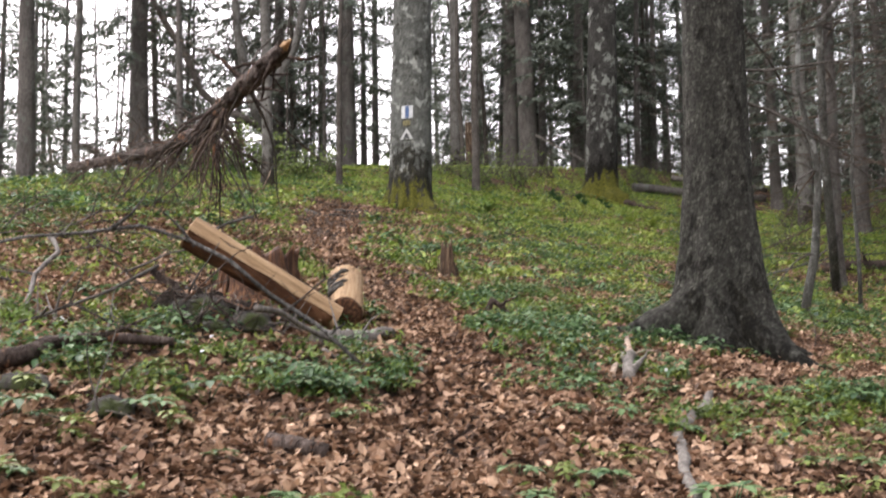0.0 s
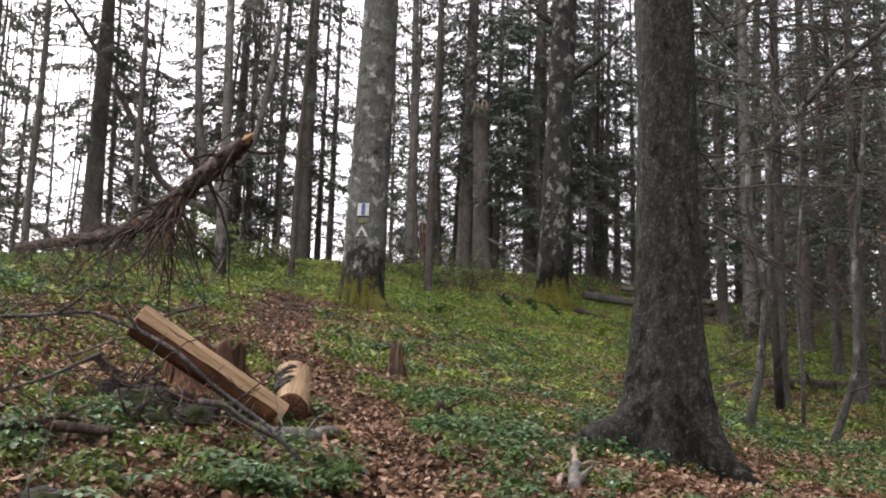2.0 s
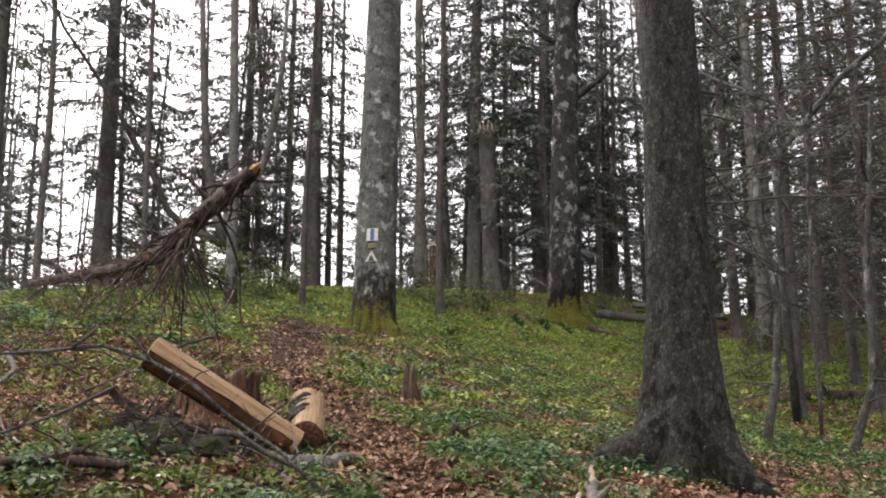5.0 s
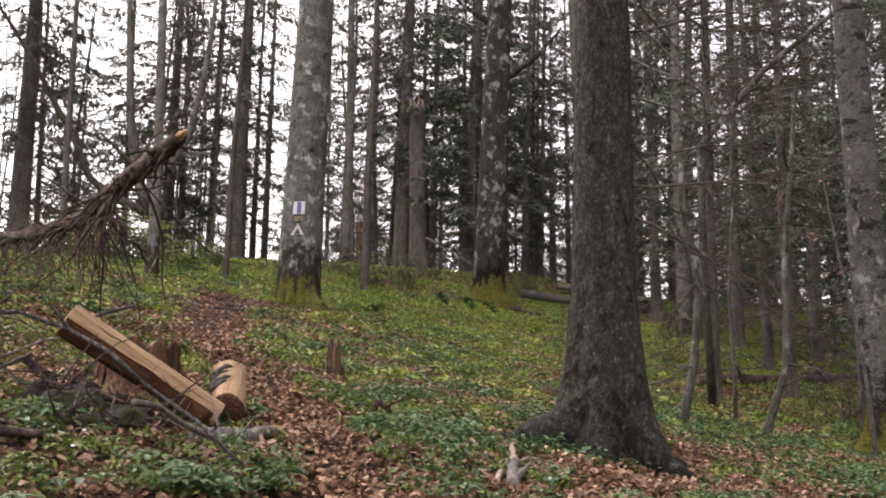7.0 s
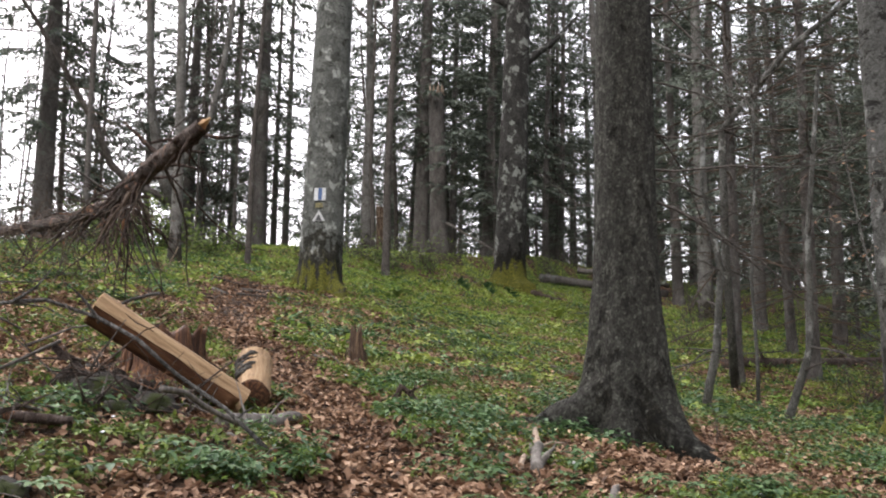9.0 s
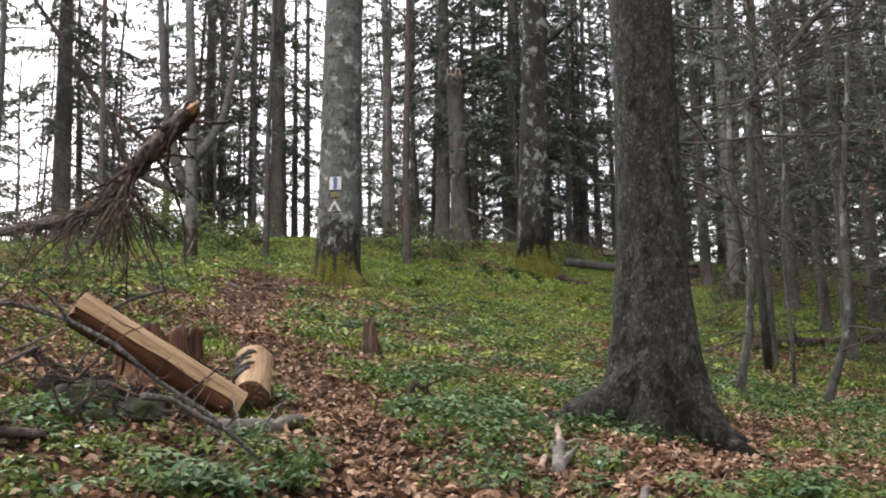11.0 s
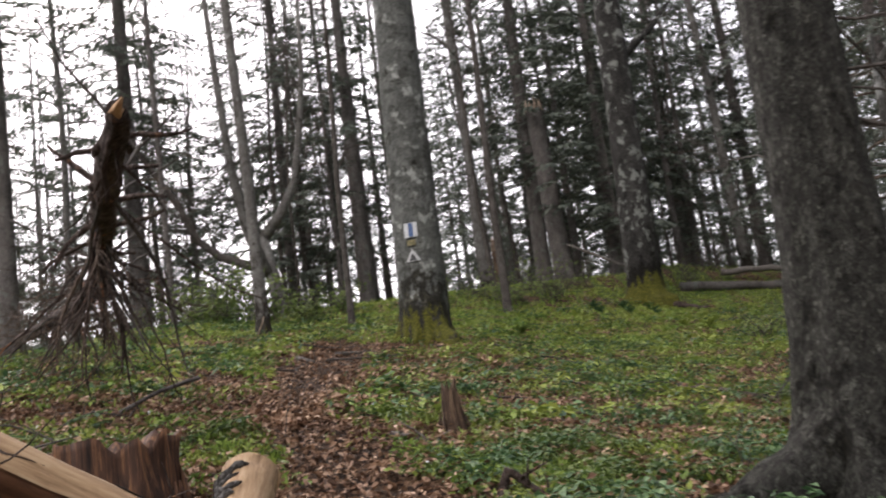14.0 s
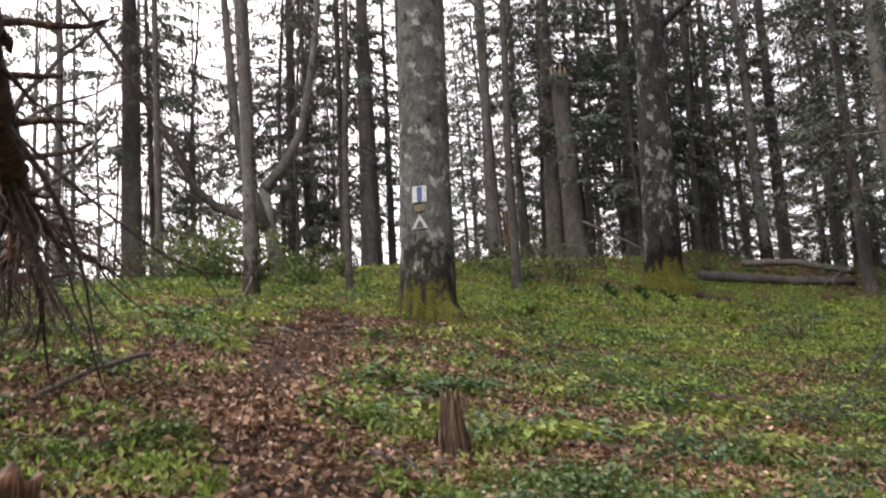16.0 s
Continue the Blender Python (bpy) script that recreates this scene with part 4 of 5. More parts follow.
for k, (xx, yy, hh, lf) in enumerate(((-5.2, 26.4, 1.4, 60), (-4.6, 27.0, 1.2, 60), (-5.9, 27.0, 1.3, 50), (-6.6, 28.2, 1.2, 40), (-3.9, 28.6, 1.0, 40), (-3.2, 31, 1.0, 25), (-1.0, 33, 1.0, 20), (0.9, 34, 1.2, 16), (2.0, 35.5, 1.3, 20), (1.4, 33.2, 0.9, 16), (2.6, 34.4, 0.9, 12), (2.9, 36, 1.0, 3), (3.8, 37, 1.2, 3), (0.0, 34.5, 0.9, 3), (7.5, 39, 1.2, 2), (9.0, 41.5, 1.4, 1), (-7.6, 27.4, 1.1, 5), (-8.8, 28.3, 1.0, 4), (6.4, 26.5, 0.9, 8), (8.3, 25.2, 1.0, 5), (10.5, 31, 1.2, 3), (13, 36, 1.2, 2), (9.4, 18.6, 0.9, 4))):
    shrub(xx, yy, hh, 600 + k, 14, lf, "low green-leaved shrub on the crest" if lf > 9 else "low twiggy brown shrub in the wood")

# ---- cut and fallen wood ----
def log_piece(name, a, b, r0, r1, mat, label, category="log", seg=22, rough=0.06, seed=3, low_cut=None):
    a, b = Vector(a), Vector(b)
    t = thing(name, *a, label, category)
    t.rotation_euler = (b - a).to_track_quat("Z", "Y").to_euler()
    ln = (b - a).length
    bm = bmesh.new()
    tube(bm, [Vector((0, 0, ln * i / 14)) for i in range(15)], [(r0 + (r1 - r0) * i / 14) * (1 + 0.04 * noise.noise((i * 0.7, seed, 0))) for i in range(15)], seg, rough, False, seed)
    part("body", bm, mat, t)
    for z, d, r in ((0.0, -1, r0), (ln, 1, r1)):
        fm = bmesh.new()
        tube(fm, [Vector((0, 0, z - d * 0.03)), Vector((0, 0, z - d * 0.002)), Vector((0, 0, z + d * 0.004))], [r * 0.9, r * 0.99, r * 0.88], seg, rough, True, seed)
        # low_cut colours the lower end as dark as a shaded hollow.
        part("cut_face", fm, low_cut if low_cut and d < 0 else M_CUT, t, "dark end painted like a shaded hollow" if low_cut and d < 0 else "pale sawn end")
    return t


def on_log(ob, length, r, u, ang, size, seed, name, mat, label, span=0.12):
    """A strip or knot on the side of a log."""
    bm = bmesh.new()
    pts = []
    for i in range(5):
        a = ang + 0.12 * math.sin(i * 1.7 + seed)
        q = r * 1.0
        pts.append(Vector((q * math.cos(a), q * math.sin(a), length * u + span * (i / 4 - 0.5))))
    tube(bm, pts, [size * 0.3, size * 0.9, size, size * 0.8, size * 0.25], 6, 0.6, True, seed)
    part(name, bm, mat, ob, label)


big_log = log_piece("log", (-0.732, 7.220, 1.671), (-1.676, 7.000, 2.281), 0.1, 0.113, M_LOG, "peeled tan spruce log lying across a low bank", rough=0.03)
for k, (u, ang, sz, sp) in enumerate(((0.55, -0.2, 0.006, 0.3), (0.75, 0.6, 0.006, 0.3))):
    on_log(big_log, 1.15, 0.107, u, ang, sz, k, "bark_strip", M_DEADBARK, "loose dark bark strip", sp)
on_log(big_log, 1.15, 0.114, 0.93, -0.6, 0.016, 9, "knot", M_DEADBARK, "dark branch knot", 0.03)
# M_ROT on the lower end puts the shade of the hollow into its colour.
short = log_piece("short_log", (-0.675, 7.340, 1.719), (-0.715, 7.880, 1.981), 0.118, 0.125, M_LOG, "short peeled log with loose strips of dark bark", rough=0.14, seed=9, low_cut=M_ROT)
def bark_hoop(ob, length, r, toward, u, half, seed):
    """A thin strip of bark left across a log."""
    d = ob.rotation_euler.to_matrix().inverted() @ Vector(toward)
    mid = math.atan2(d.y, d.x)
    pts = []
    for i in range(9):
        a = mid + half * (i / 4 - 1)
        q = r * 1.05
        pts.append(Vector((q * math.cos(a), q * math.sin(a), length * u + 0.03 * noise.noise((i * 0.4, seed, 0)) + 0.02 * (i / 4 - 1))))
    bm = bmesh.new()
    w = 0.009 + 0.009 * ((seed * 37) % 10) / 10
    tube(bm, pts, [0.003, w, w * 1.4, w, w * 1.5, w * 0.8, w * 1.3, w, 0.003], 6, 0.5, True, seed)
    part("bark_strip", bm, M_GREYBARK, ob, "dark strip of loose bark")


def bark_shell(ob, length, r0, r1, toward, half, u0, u1, seed, label, mat=None, ragged=0.3):
    """A ragged sheet of bark still clinging to one side of a log."""
    d = ob.rotation_euler.to_matrix().inverted() @ Vector(toward)
    mid = math.atan2(d.y, d.x)
    bm = bmesh.new()
    grid = []
    for j in range(19):
        u = u0 + (u1 - u0) * j / 18
        lo = mid - half * (0.85 + ragged * noise.noise((j * 0.3, seed, 0)))
        hi = mid + half * (0.85 + ragged * noise.noise((j * 0.3, seed, 5)))
        row = []
        for i in range(13):
            a = lo + (hi - lo) * i / 12
            q = (r0 + (r1 - r0) * u) * (1.055 + 0.02 * noise.noise((a * 3, u * 9, seed)))
            row.append(bm.verts.new((q * math.cos(a), q * math.sin(a), length * u + 0.02 * noise.noise((a * 4, seed, j * 0.3)))))
        grid.append(row)
    for p, q in zip(grid, grid[1:]):
        for i in range(12):
            bm.faces.new((p[i], p[i + 1], q[i + 1], q[i]))
    bmesh.ops.solidify(bm, geom=bm.faces[:], thickness=-0.005)
    part("bark", bm, mat or M_GREYBARK, ob, label)


for k, (u, hf) in enumerate(((0.34, 0.4), (0.47, 0.55), (0.62, 0.4), (0.76, 0.6))):
    bark_hoop(short, 0.60, 0.121, (-0.55, -0.55, 0.65), u, hf * 1.4, k + 1)
bark_shell(short, 0.60, 0.12, 0.127, (-1.0, -0.2, -0.15), 0.75, 0.03, 0.9, 3, "dark grey bark on the underside")
bark_shell(big_log, 1.15, 0.1, 0.113, (-0.15, -0.72, -0.68), 1.0, 0.03, 0.99, 6, "reddish-brown inner bark on the lower side", M_REDBARK, 0.15)
bark_shell(big_log, 1.15, 0.102, 0.115, (0.1, 0.3, 1.0), 0.4, 0.2, 0.4, 5, "remnant of dark bark")


def stump(x, y, r, h, mat, seed, label, ragged=0.12, splinters=0, narrow=0.0):
    z = float(floor_z(x, y))
    t = thing("tree_stump", x, y, z, label, "stump")
    bm = bmesh.new()
    rings, n = [], 56
    for j in range(14):
        v = j / 13
        ring = []
        for k in range(n):
            a = 2 * math.pi * k / n
            top = h * (1 - ragged + ragged * 2.2 * noise.noise((math.cos(a) * 2.5, math.sin(a) * 2.5, seed)) + ragged * 0.3 * noise.noise((math.cos(a) * 9, math.sin(a) * 9, seed)))
            rr = r * (1 - narrow * v) * (1 + 0.4 * (1 - v) ** 2.5) * (1 + 0.14 * noise.noise((math.cos(a) * 3, math.sin(a) * 3, seed + v)) + 0.1 * noise.noise((math.cos(a) * 7, math.sin(a) * 7, seed + 2 * v)))
            ring.append(bm.verts.new((rr * math.cos(a), rr * math.sin(a), -0.12 + (top + 0.12) * v)))
        rings.append(ring)
    inner = [bm.verts.new((v.co.x * 0.72, v.co.y * 0.72, v.co.z - 0.3 * r)) for v in rings[-1]]
    rings.append(inner)
    for a, b in zip(rings, rings[1:]):
        for k in range(n):
            bm.faces.new((a[k], a[(k + 1) % n], b[(k + 1) % n], b[k]))
    bm.faces.new(inner)
    part("body", bm, mat, t)
    rng = random.Random(seed)
    for k in range(splinters):
        a = rng.random() * 6.28
        s = bmesh.new()
        p = Vector((r * 1.02 * math.cos(a), r * 1.02 * math.sin(a), h * rng.uniform(0.2, 0.6)))
        tube(s, [p, p + Vector((0.02 * math.cos(a), 0.02 * math.sin(a), -h * 0.3)), p + Vector((0.07 * math.cos(a), 0.07 * math.sin(a), -h * 0.75))], [0.006, 0.02, 0.012], 5, 0.4, True, k)
        part("splinter", s, mat, t)
    return t


stump(-1.4, 8.12, 0.29, 0.44, M_ROT, 3, "broad rotten brown stump with splintered sides", 0.12, 26)
stump(0.06, 11.5, 0.098, 0.43, M_STUMP, 8, "small jagged upright stump in the grass", 0.16, 6, 0.42)


def debris_heap():
    """The bank of dark earth, rotten bark and snapped twigs that carries the log."""
    x, y = -1.3, 7.1
    z = float(floor_z(x, y))
    t = thing("debris_heap", x, y, z, "bank of dark earth, rotten bark and snapped twigs under the log", "debris")
    bm = bmesh.new()
    rows = []
    for j in range(15):
        v = j / 14 * 2 - 1
        row = []
        for i in range(33):
            u = i / 32 * 2 - 1
            edge = max(0.0, 1 - (abs(u) ** 2.4 + abs(v) ** 2.2))
            px, py = 0.68 * u, 0.3 * v
            h = (0.13 - 0.2 * u) * edge**0.6 * (1 + 0.8 * noise.noise((px * 6, py * 6, 3))) + 0.05 * edge * noise.noise((px * 19, py * 19, 7))
            row.append(bm.verts.new((px, py, float(floor_z(x + px, y + py)) - z + max(h, 0) - 0.04)))
        rows.append(row)
    for p, q in zip(rows, rows[1:]):
        for i in range(32):
            bm.faces.new((p[i], p[i + 1], q[i + 1], q[i]))
    part("soil_bank", bm, M_SOIL, t)
    rng = random.Random(77)
    for k in range(26):
        px, py = rng.uniform(-0.6, 0.55), rng.uniform(-0.3, 0.12)
        pz = float(floor_z(x + px, y + py)) - z + max(0.02, 0.1 - 0.18 * px / 0.68) * rng.uniform(0.5, 1.1)
        a, ln, w = rng.gauss(0.2, 0.7), rng.uniform(0.06, 0.2), rng.uniform(0.02, 0.045)
        d = Vector((math.cos(a), 0.5 * math.sin(a), rng.gauss(-0.2, 0.3))) * ln
        s = Vector((-math.sin(a), math.cos(a), rng.gauss(0.6, 0.4))).normalized() * w
        c, curl = Vector((px, py, pz)), Vector((0, -0.4, 0.3)) * w
        bm = bmesh.new()
        grid = [[bm.verts.new(c + d * (i / 3 - 0.5) + s * q + curl * (1 - q * q) + Vector((0, 0, 0.01 * rng.gauss(0, 1)))) for q in (-1, 0, 1)] for i in range(4)]
        for p, q in zip(grid, grid[1:]):
            for i in range(2):
                bm.faces.new((p[i], p[i + 1], q[i + 1], q[i]))
        bmesh.ops.solidify(bm, geom=bm.faces[:], thickness=0.006)
        part("bark_slab", bm, (M_ROT, M_DEADBARK, M_GREYBARK)[k % 3], t)
    for k in range(16):
        px, py = rng.uniform(-0.6, 0.5), rng.uniform(-0.28, 0.0)
        pz = float(floor_z(x + px, y + py)) - z + max(0.02, 0.08 - 0.16 * px / 0.68)
        w = wander(rng, (px, py, pz), (rng.gauss(0.2, 1), rng.gauss(-0.3, 0.4), rng.uniform(-0.1, 0.5)), rng.uniform(0.15, 0.4), 5, 0.2)
        bm = bmesh.new()
        tube(bm, w, taper(rng.uniform(0.005, 0.011), 0.003, 6), 5, 0.2)
        part("snapped_twig", bm, (M_TWIG, M_GREY, M_DEADBARK)[k % 3], t)


debris_heap()


def fallen_spruce():
    pts = [(-1.125, 7.71, 3.728), (-1.31, 8.15, 3.73), (-1.75, 9.2, 3.77), (-2.15, 10.2, 3.8), (-2.6, 11.4, 3.84), (-3.4, 13.0, 4.0), (-4.8, 15.4, 4.3), (-6.4, 18.2, 4.7)]
    o = Vector(pts[0])
    t = thing("fallen_spruce", *o, "snapped dead spruce top hanging over the bank with flaking bark", "fallen tree")
    loc = [Vector(p) - o for p in pts]
    bm = bmesh.new()
    fine = []
    for i in range(29):
        u = i / 4
        k = min(int(u), 6)
        fine.append(loc[k].lerp(loc[k + 1], u - k) + 0.03 * Vector((noise.noise((u, 1, 0)), noise.noise((u, 2, 0)), noise.noise((u, 3, 0)))))
    tube(bm, fine, [0.05 + 0.03 * min(1, i / 6) for i in range(29)], 14, 0.3, True, 4)
    part("trunk", bm, M_DEADBARK, t)
    bm = bmesh.new()
    d = (loc[1] - loc[0]).normalized()
    tube(bm, [fine[0] - d * 0.1 + Vector((0.02, 0, 0.02)), fine[0] - d * 0.03, fine[0] + d * 0.01], [0.006, 0.022, 0.036], 12, 0.9, True, 6)
    part("broken_end", bm, M_CUT, t, "splintered pale orange break")
    rng = random.Random(6)
    for i in range(64):
        u = rng.uniform(0.6, 2.6) if i % 7 == 0 else rng.uniform(2.6, 6.8)
        k = min(int(u), 6)
        p = loc[k].lerp(loc[k + 1], u - k)
        d = (loc[k + 1] - loc[k]).normalized()
        side = Vector((rng.gauss(-0.1, 1), rng.gauss(0.3, 0.8), rng.gauss(-0.8 if i % 4 else 0.3, 0.5)))
        q = wander(rng, p, side + d * 0.8, rng.uniform(0.25, 1.2) * (1.15 if u > 1.5 else 0.7), 7, 0.16, 0.05)
        bb = bmesh.new()
        tube(bb, q, taper(rng.uniform(0.008, 0.022), 0.005, 8), 5, 0.2, False, i)
        fine_twigs(bb, rng, q, 0.005, 0.3, 0, 0.03, rng.randint(0, 3))
        part("branch", bb, M_DEADBARK if i % 2 else M_TWIG, t)
    for i in range(46):
        # dry brush hanging from the lying part
        u = rng.uniform(3.7, 6.9)
        k = min(int(u), 6)
        p = loc[k].lerp(loc[k + 1], u - k)
        q = wander(rng, p, Vector((rng.gauss(-0.3, 0.8), rng.gauss(-0.1, 0.7), rng.gauss(-0.15, 0.5))), rng.uniform(0.35, 0.9), 7, 0.18, 0.04)
        bb = bmesh.new()
        tube(bb, q, taper(rng.uniform(0.008, 0.016), 0.004, 8), 4, 0.2, False, i)
        fine_twigs(bb, rng, q, 0.005, 0.4, 1, 0.06, 4)
        part("dry_branch", bb, M_BROWN if i % 3 else M_DEADBARK, t)
    for i in range(20):
        # dense bundle hanging towards the ground below the bend
        u = rng.uniform(2.4, 4.3)
        k = min(int(u), 6)
        p = loc[k].lerp(loc[k + 1], u - k)
        q = wander(rng, p, Vector((rng.gauss(0.0, 0.22), rng.gauss(0.0, 0.3), -1)), rng.uniform(0.4, 1.05), 7, 0.12, 0.05)
        bb = bmesh.new()
        tube(bb, q, taper(rng.uniform(0.012, 0.026), 0.005, 8), 5, 0.3, False, i)
        fine_twigs(bb, rng, q, 0.006, 0.22, 0, 0.05, 4)
        part("hanging_branch", bb, M_DEADBARK if i % 3 else M_BROWN, t)
    for i in range(12):
        # stout broken side branches
        u = 0.5 + 0.3 * i
        k = min(int(u), 6)
        p = loc[k].lerp(loc[k + 1], u - k)
        side = Vector((1 if i % 2 else -1, rng.gauss(0, 0.3), rng.gauss(0.0, 0.35)))
        q = wander(rng, p, side, rng.uniform(0.2, 0.5), 6, 0.14, 0.02)
        bb = bmesh.new()
        tube(bb, q, taper(rng.uniform(0.016, 0.026), 0.009, 7), 7, 0.25, True, i)
        part("broken_branch", bb, M_DEADBARK, t)
    for i in range(22):
        # curled flakes of bark
        u = rng.uniform(0.1, 4.5)
        k = min(int(u), 6)
        p = loc[k].lerp(loc[k + 1], u - k)
        d = (loc[k + 1] - loc[k]).normalized()
        a = rng.random() * 6.28
        side = d.orthogonal().normalized()
        side = side * math.cos(a) + d.cross(side) * math.sin(a)
        bb = bmesh.new()
        tube(bb, [p + side * 0.06, p + side * 0.08 + d * 0.07, p + side * 0.09 + d * 0.16], [0.02, 0.026, 0.008], 5, 0.6, True, i)
        part("bark_flake", bb, M_DEADBARK, t)


fallen_spruce()


def stick(pts, r0, r1, mat, label, seed=1, name="fallen_branch", twigs=0, category="branch", rough=0.25):
    """A lying branch; a height of None rests on the floor."""
    pts = [(a, b, c if c is not None else float(floor_z(a, b)) + r0 * 0.6) for a, b, c in pts]
    o = Vector(pts[0])
    t = thing(name, *o, label, category)
    q = [Vector(p) - o for p in pts]
    fine = []
    for a, b in zip(q, q[1:]):
        for i in range(4):
            p = a.lerp(b, i / 4)
            fine.append(p + Vector((noise.noise(p * 4 + Vector((seed, 0, 0))), noise.noise(p * 4 + Vector((0, seed, 0))), 0.4 * noise.noise(p * 4))) * r0 * 1.2)
    fine.append(q[-1])
    bm = bmesh.new()
    tube(bm, fine, taper(r0, r1, len(fine)), 9 if r0 > 0.02 else 6, rough, True, seed)
    part("stem", bm, mat, t)
    rng = random.Random(seed)
    for i in range(twigs):
        k = rng.randrange(1, len(fine))
        w = wander(rng, fine[k], (rng.gauss(0, 1), rng.gauss(0, 1), rng.uniform(0.1, 0.9)), rng.uniform(0.12, 0.45), 4, 0.15)
        bb = bmesh.new()
        tube(bb, w, taper(r1 * 0.8 + 0.002, 0.002, 5), 4, cap=False)
        part("side_twig", bb, mat, t)
    return t


# the long branch that arches in front of the log
stick([(-2.6, 5.9, 2.1), (-2.3, 5.85, 2.15), (-2.0, 5.86, 2.16), (-1.64, 5.77, 2.18), (-1.39, 5.83, 2.1), (-1.16, 5.78, 1.97), (-0.94, 5.82, 1.79), (-0.69, 5.85, 1.61), (-0.46, 5.78, 1.4)], 0.009, 0.014, M_GREYBARK, "long thin grey branch arching in front of the log", 3, twigs=3)
stick([(-1.05, 5.95, 1.72), (-0.95, 6.1, 1.7), (-0.72, 6.35, 1.55), (-0.55, 6.5, None)], 0.02, 0.016, M_GREY, "weathered grey branch with a pale broken fork", 5, twigs=2)
stick([(px, py, float(floor_z(px, py)) + 0.08) for px, py in ((-2.45, 4.9), (-2.13, 5.15), (-2.0, 5.45), (-1.8, 5.75), (-1.5, 5.9))], 0.055, 0.025, M_DEADBARK, "thick crooked brown branch on the leaves", 7, twigs=3)
stick([(-2.75, 7.4, 2.32), (-2.62, 7.2, 2.18), (-2.7, 7.0, 2.02), (-2.6, 6.6, None)], 0.02, 0.014, M_GREY, "pale bare stick standing in the herbs", 9, twigs=2)
stick([(-1.85, 6.9, 2.05), (-2.1, 6.55, 1.86), (-2.35, 6.2, 1.72), (-2.6, 5.9, None)], 0.012, 0.008, M_TWIG, "thin dark leaning stick", 11, twigs=3)
stick([(-2.9, 6.9, None), (-2.45, 6.5, None), (-2.05, 6.2, None), (-1.9, 6.0, None)], 0.022, 0.012, M_GREY, "grey fallen branch among herbs", 13, twigs=4)
stick([(-0.78, 6.55, None), (-0.55, 6.85, None), (-0.36, 7.25, None)], 0.055, 0.04, M_GREY, "short weathered grey log beside the trail", 15, name="grey_log", category="log")
stick([(-0.72, 6.35, None), (-0.6, 6.2, None), (-0.45, 5.9, None)], 0.02, 0.01, M_GREY, "thin grey twig beside the trail", 17, twigs=2)
stick([(1.34, 7.75, float(floor_z(1.34, 7.75)) + 0.13), (1.32, 7.6, float(floor_z(1.32, 7.6)) + 0.1), (1.28, 7.3, None)], 0.014, 0.03, M_PALE, "pale splintered root piece on the leaves", 19, rough=0.5)
stick([(1.27, 7.22, float(floor_z(1.27, 7.22)) + 0.07), (1.22, 7.0, float(floor_z(1.22, 7.0)) + 0.06), (1.15, 6.7, None)], 0.034, 0.042, M_GREY, "broken grey root wood with pale patches", 20, twigs=2)
stick([(1.27, 7.25, float(floor_z(1.27, 7.25)) + 0.05), (1.38, 7.35, float(floor_z(1.38, 7.35)) + 0.1), (1.5, 7.5, float(floor_z(1.5, 7.5)) + 0.1)], 0.013, 0.008, M_PALE, "thin pale peeled stick", 22)
stick([(1.2, 7.05, None), (1.12, 6.95, float(floor_z(1.12, 6.95)) + 0.06), (1.06, 6.75, None)], 0.01, 0.024, M_PALE, "pale splintered root piece on the leaves", 24, rough=0.5)
stick([(1.28, 7.5, None), (1.45, 7.55, None), (1.6, 7.7, None)], 0.014, 0.008, M_GREY, "grey stick across the root piece", 21)
stick([(1.6, 6.45, None), (1.42, 6.0, None), (1.22, 5.55, None), (1.13, 5.2, None)], 0.03, 0.035, M_GREY, "mottled grey branch with moss", 23, rough=0.5)
stick([(1.13, 5.15, None), (1.05, 4.8, None), (1.01, 4.35, None)], 0.034, 0.024, M_GREY, "mottled grey branch end on the leaves", 25)
stick([(0.36, 9.0, None), (0.42, 8.98, 1.86), (0.5, 9.0, 1.78), (0.62, 8.95, None)], 0.03, 0.015, M_DEADBARK, "small dark broken branch tuft", 27, twigs=5)
stick([(0.55, 8.35, None), (0.95, 8.2, None), (1.1, 8.15, None)], 0.022, 0.016, M_DEADBARK, "reddish-brown fallen branch on dry leaves", 29)
stick([(0.95, 10.0, None), (1.2, 10.1, None), (1.65, 10.2, None)], 0.015, 0.01, M_TWIG, "dark twig in the grass", 31, twigs=6)
stick([(-0.75, 4.5, None), (-0.5, 4.45, None)], 0.05, 0.045, M_DEADBARK, "dark rotten branch piece", 33)
stick([(-2.35, 18.2, None), (-2.1, 18.3, None)], 0.045, 0.025, M_GREY, "pale broken branch piece beside the trail", 35)
stick([(-1.95, 19.5, None), (-1.3, 19.75, None)], 0.045, 0.03, M_TWIG, "dark fallen branch across the trail head", 37)
stick([(1.7, 17.2, None), (2.4, 17.9, None), (3.2, 18.2, None)], 0.02, 0.012, M_TWIG, "dark thin branch in the grass", 39, twigs=4)
stick([(2.8, 17.0, None), (3.2, 16.4, None), (3.6, 15.75, None)], 0.07, 0.055, M_DEADBARK, "mossy rotten log in the grass", 41, name="rotten_log", category="log")
stick([(3.55, 15.7, None), (4.1, 16.0, 2.65), (4.7, 16.4, 3.2)], 0.016, 0.008, M_GREYBARK, "grey branch rising from the grass", 43, twigs=6)
stick([(-3.2, 11.9, None), (-2.7, 11.6, None), (-2.45, 12.2, 2.95), (-2.3, 12.9, 3.1)], 0.018, 0.022, M_TWIG, "curved dark branch behind the stump", 45)
stick([(-0.4, 11.1, None), (-0.15, 10.85, None), (0.0, 10.6, None), (0.06, 10.2, None)], 0.03, 0.018, M_GREY, "grey root wood below the small stump", 47, twigs=5)
